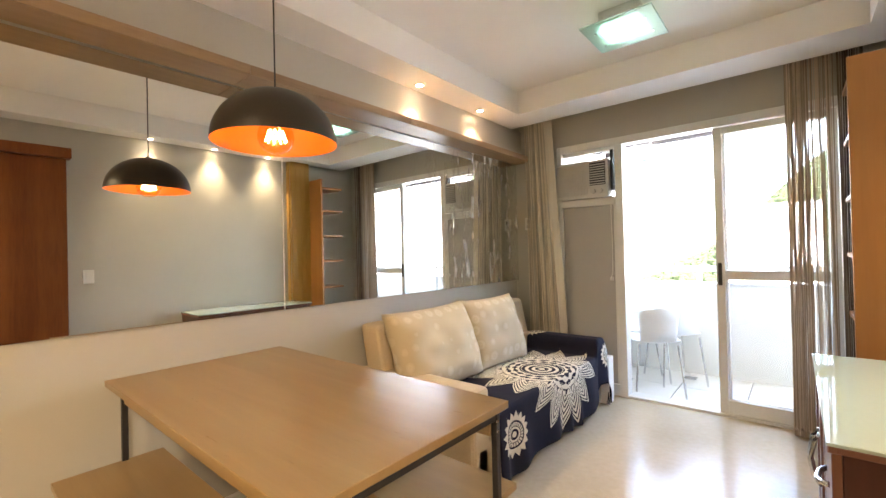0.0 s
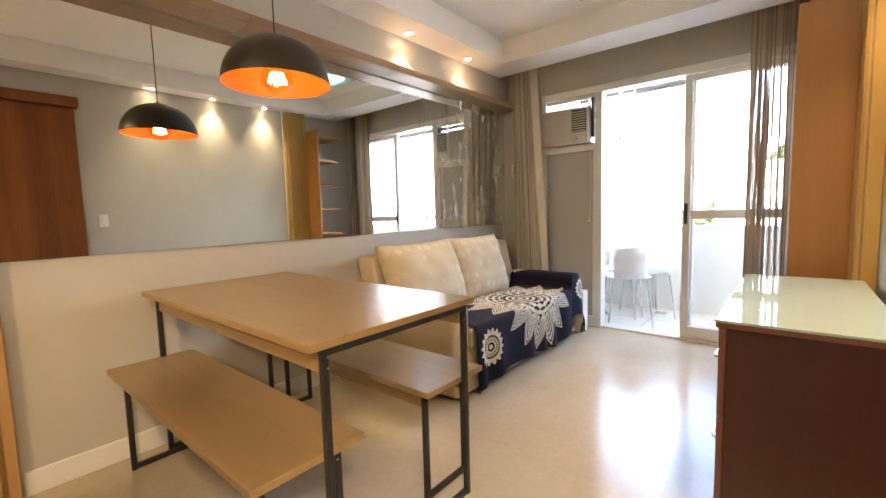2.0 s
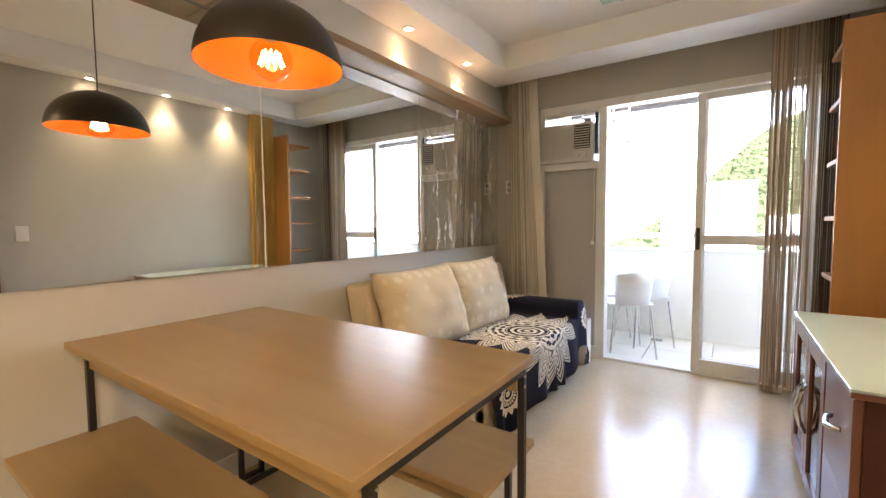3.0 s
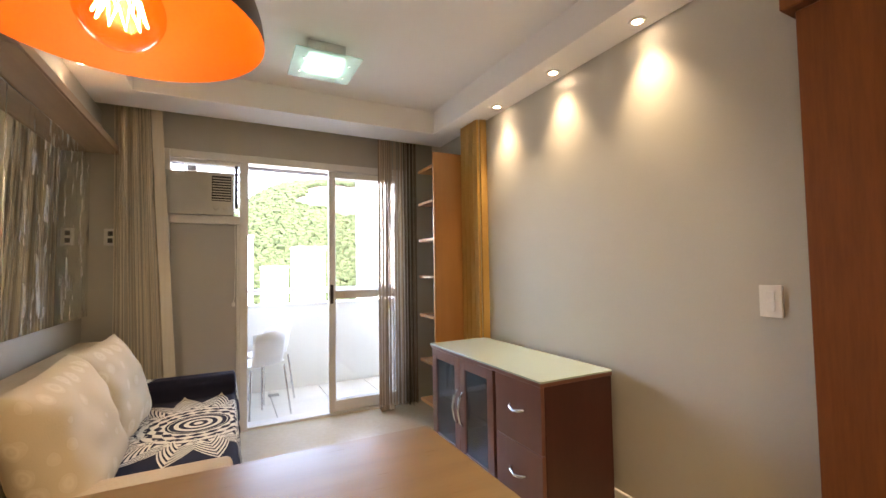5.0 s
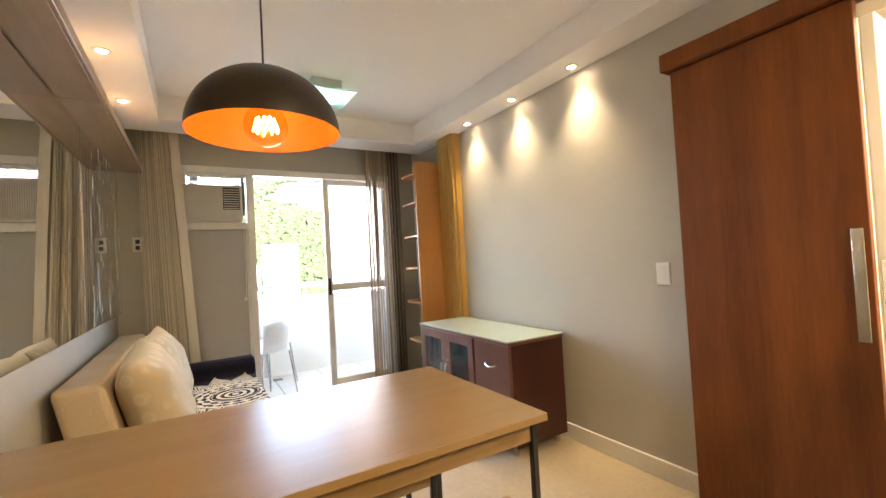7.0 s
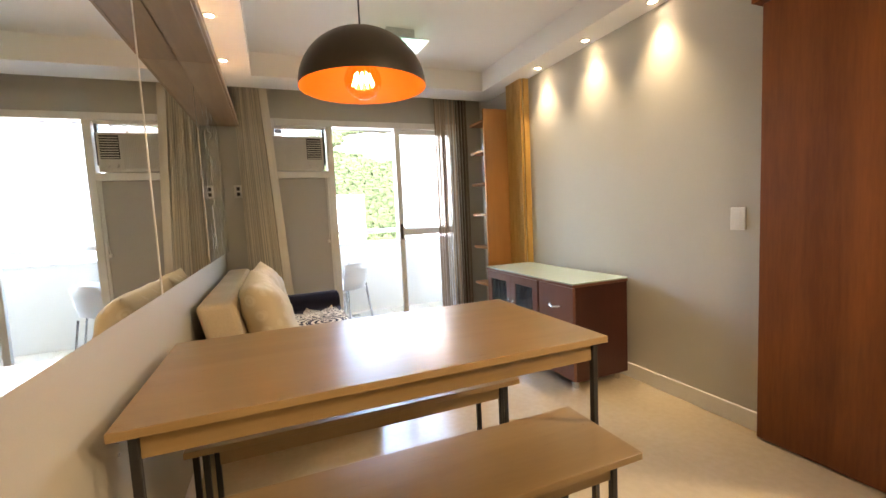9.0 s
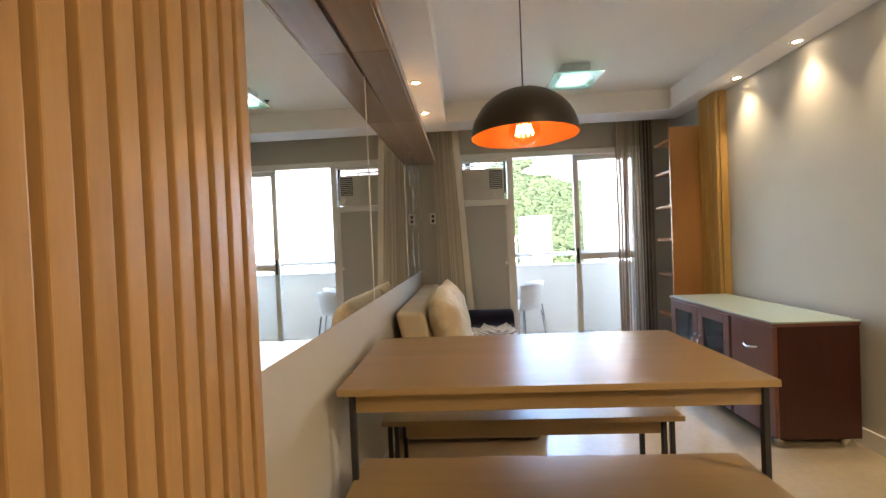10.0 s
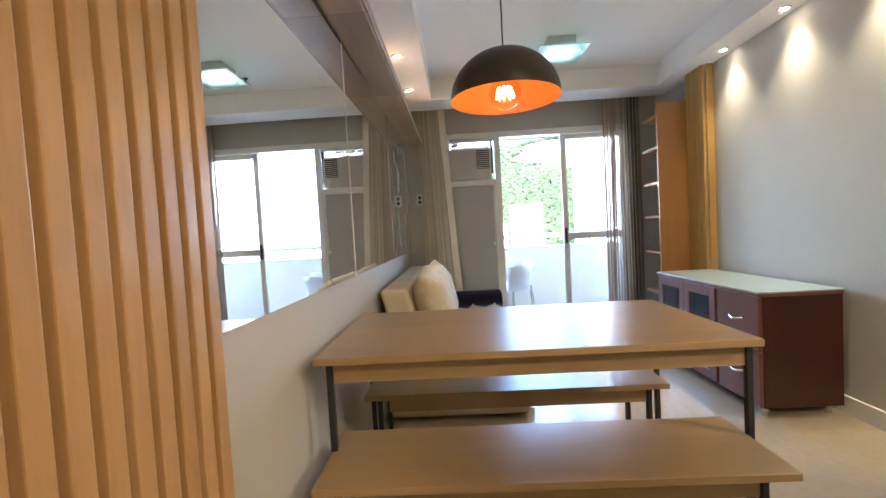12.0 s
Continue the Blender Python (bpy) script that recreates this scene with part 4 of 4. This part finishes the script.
chair("white plastic chair with steel legs, its back to the door", (1.095, 0.42, BZ), 27)
chair("white plastic chair with steel legs near the parapet", (1.17, 0.83, BZ), 36)
chair("white plastic chair with steel legs by the balcony side wall", (0.78, 0.81, BZ), 150)
ft = thing("balcony_table", "round white table on a folding steel base on the balcony", "table", (0.66, 0.45, BZ))
b = bmesh.new()
cyl_bm(b, 0, 0, 0.69, 0.715, 0.30, seg=48)
part("tabletop", b, M["plastic"], ft)
for a in (0, 90, 180, 270):
    c, s = math.cos(radians(a + 30)), math.sin(radians(a + 30))
    part("leg", tube(bmesh.new(), [(0.02 * c, 0.02 * s, 0.69), (0.03 * c, 0.03 * s, 0.3), (0.24 * c, 0.24 * s, 0.012)], 0.013, 8), M["chrome"], ft)
dr = structure("floor_drain", box(1.23, 1.33, 0.92, 1.02, BZ - 0.004, BZ + 0.003), M["chrome"], "square steel floor drain")

ls = thing("louvre_screen", "white slatted screen hanging under the balcony ceiling", "screen", (0.72, 1.06, 1.70))
for px in (-0.22, 0.10, 0.25):
    part("post", box(px - 0.008, px + 0.008, -0.012, 0.012, 0.0, 0.72), M["alu"], ls)
for i in range(9):
    b = bmesh.new()
    box_bm(b, -0.22, 0.265, -0.030, 0.030, -0.008, 0.008)
    o = part("slat", b, M["alu"], ls)
    o.location, o.rotation_euler = (0, -0.035, 0.03 + i * 0.074), (radians(24), 0, 0)
part("back_mesh", box(-0.21, -0.13, 0.016, 0.022, 0.0, 0.66), M["blind"], ls, "grey backing behind the slats")

# ---- distance ----
structure("ground", box(-900, 900, 1.6, 1600, -26.5, -25.0), M["ground"], "city ground far below")


def hill():
    """A wooded hill: a bumpy slope covered by tree crowns, with a bare rock flank."""
    rnd = random.Random(11)
    verts, faces, rock = [], [], []

    def height(x, y):
        base = 122 / (1 + math.exp(-(x + 12) / 25.0)) * (1 - math.exp(-max(0, y - 250) / 60.0))
        return -25 + base + noise.noise(Vector((x / 60, y / 60, 0))) * 5

    def bare(x, y, more=0.0):
        return ((x - 77) / 31.0) ** 2 + ((y - 323) / 23.0) ** 2 < 1.0 + more + 0.7 * noise.noise(Vector((x / 14, y / 14, 5)))

    n = 120
    bm = bmesh.new()
    g = [[bm.verts.new((-260 + 860 * i / n, 250 + 300 * j / 60, height(-260 + 860 * i / n, 250 + 300 * j / 60))) for j in range(61)] for i in range(n + 1)]
    for i in range(n):
        for j in range(60):
            bm.faces.new((g[i][j], g[i + 1][j], g[i + 1][j + 1], g[i][j + 1]))
    slope = structure("backdrop", bm, M["leaves"], "wooded hill slope with bare pinkish rock")
    slope.data.materials.append(M["rock"])
    for p in slope.data.polygons:
        p.material_index = int(bare(p.center.x, p.center.y, 0.25))
    ico = bmesh.new()
    bmesh.ops.create_icosphere(ico, subdivisions=1, radius=1.0)
    base_v = [v.co.copy() for v in ico.verts]
    base_f = [[v.index for v in f.verts] for f in ico.faces]
    ico.free()
    for k in range(30000):
        if k < 21000:
            x, y, r = rnd.uniform(-15, 150), 252 + 170 * rnd.random(), rnd.uniform(1.1, 2.4)
        else:
            x, y, r = rnd.uniform(-70, 480), 252 + 230 * rnd.random() ** 1.2, rnd.uniform(1.6, 3.4)
        if bare(x, y):
            continue
        z = height(x, y)
        o = len(verts)
        for v in base_v:
            q = r * (1 + rnd.uniform(-0.32, 0.32))
            verts.append((x + v.x * q, y + v.y * q, z + 1.2 + v.z * q * 0.95))
        faces.extend([[o + i for i in f] for f in base_f])
    me = bpy.data.meshes.new("forest")
    me.from_pydata(verts, [], faces)
    me.materials.append(M["leaves"])
    tagged(new("forest", me), "dense green forest on the hill", kind="stuff")


hill()


def tower(label, x, y, w, d, z1, cols, rows, rz=0.0, z0=-25.0, glass="bldg_glass"):
    t = thing("apartment_building", label, "building", (x, y, z0))
    t.rotation_euler = (0, 0, radians(rz))
    h = z1 - z0
    part("wall", box(-w / 2, w / 2, -d / 2, d / 2, 0.0, h), M["bldg"], t)
    part("roof", box(-w / 2 - 0.3, w / 2 + 0.3, -d / 2 - 0.3, d / 2 + 0.3, h, h + 0.8), M["bldg"], t)
    for r in range(rows):
        for c in range(cols):
            wx = -w / 2 + w * (c + 0.5) / cols
            wz = h - 2.6 - r * 3.0
            if wz < 1:
                continue
            win = part("window", box(wx - 0.5, wx + 0.5, -d / 2 - 0.06, -d / 2 - 0.005, wz - 0.45, wz + 0.45), M[glass], t)
            part("window_sill", box(wx - 0.6, wx + 0.6, -d / 2 - 0.18, -d / 2 - 0.061, wz - 0.56, wz - 0.46), M["bldg"], win)
    return t


tower("tall white apartment block near the balcony", 30.5, 66, 17, 16, 26, 3, 11, -4)
tower("tall white tower across the valley", -60, 190, 19, 14, 48, 8, 12, 0, glass="dark")
tower("low white apartment block further down the street", 70, 84, 40, 16, 2.5, 7, 5, -20)
tower("white apartment block down the valley street", -4, 158, 25, 14, 12.3, 6, 6, 0)
tower("white apartment block on the far side street", 90, 94, 30, 14, 34, 7, 14, -42)
tower("white stepped building at the foot of the hill", 31, 180, 12, 12, 10, 2, 4)
tower("low white building at the foot of the hill", 17, 172, 9, 10, 2.0, 2, 3)

# ---- balcony tiles, last ----
ty = 0.152
rows_t = 2
for j in range(rows_t):
    for i in range(8):
        xa, xb = BX0 + 0.003 + i * 0.50, BX0 + i * 0.50 + 0.496
        ya, yb = 0.153 + j * 0.50, 0.153 + j * 0.50 + 0.496
        part("tile", box(xa, min(xb, BX1), ya, min(yb, BY1 - 0.002), BZ - 0.0118, BZ, bevel=0.0015), M["tile"], bpy.data.objects["balcony_floor"])
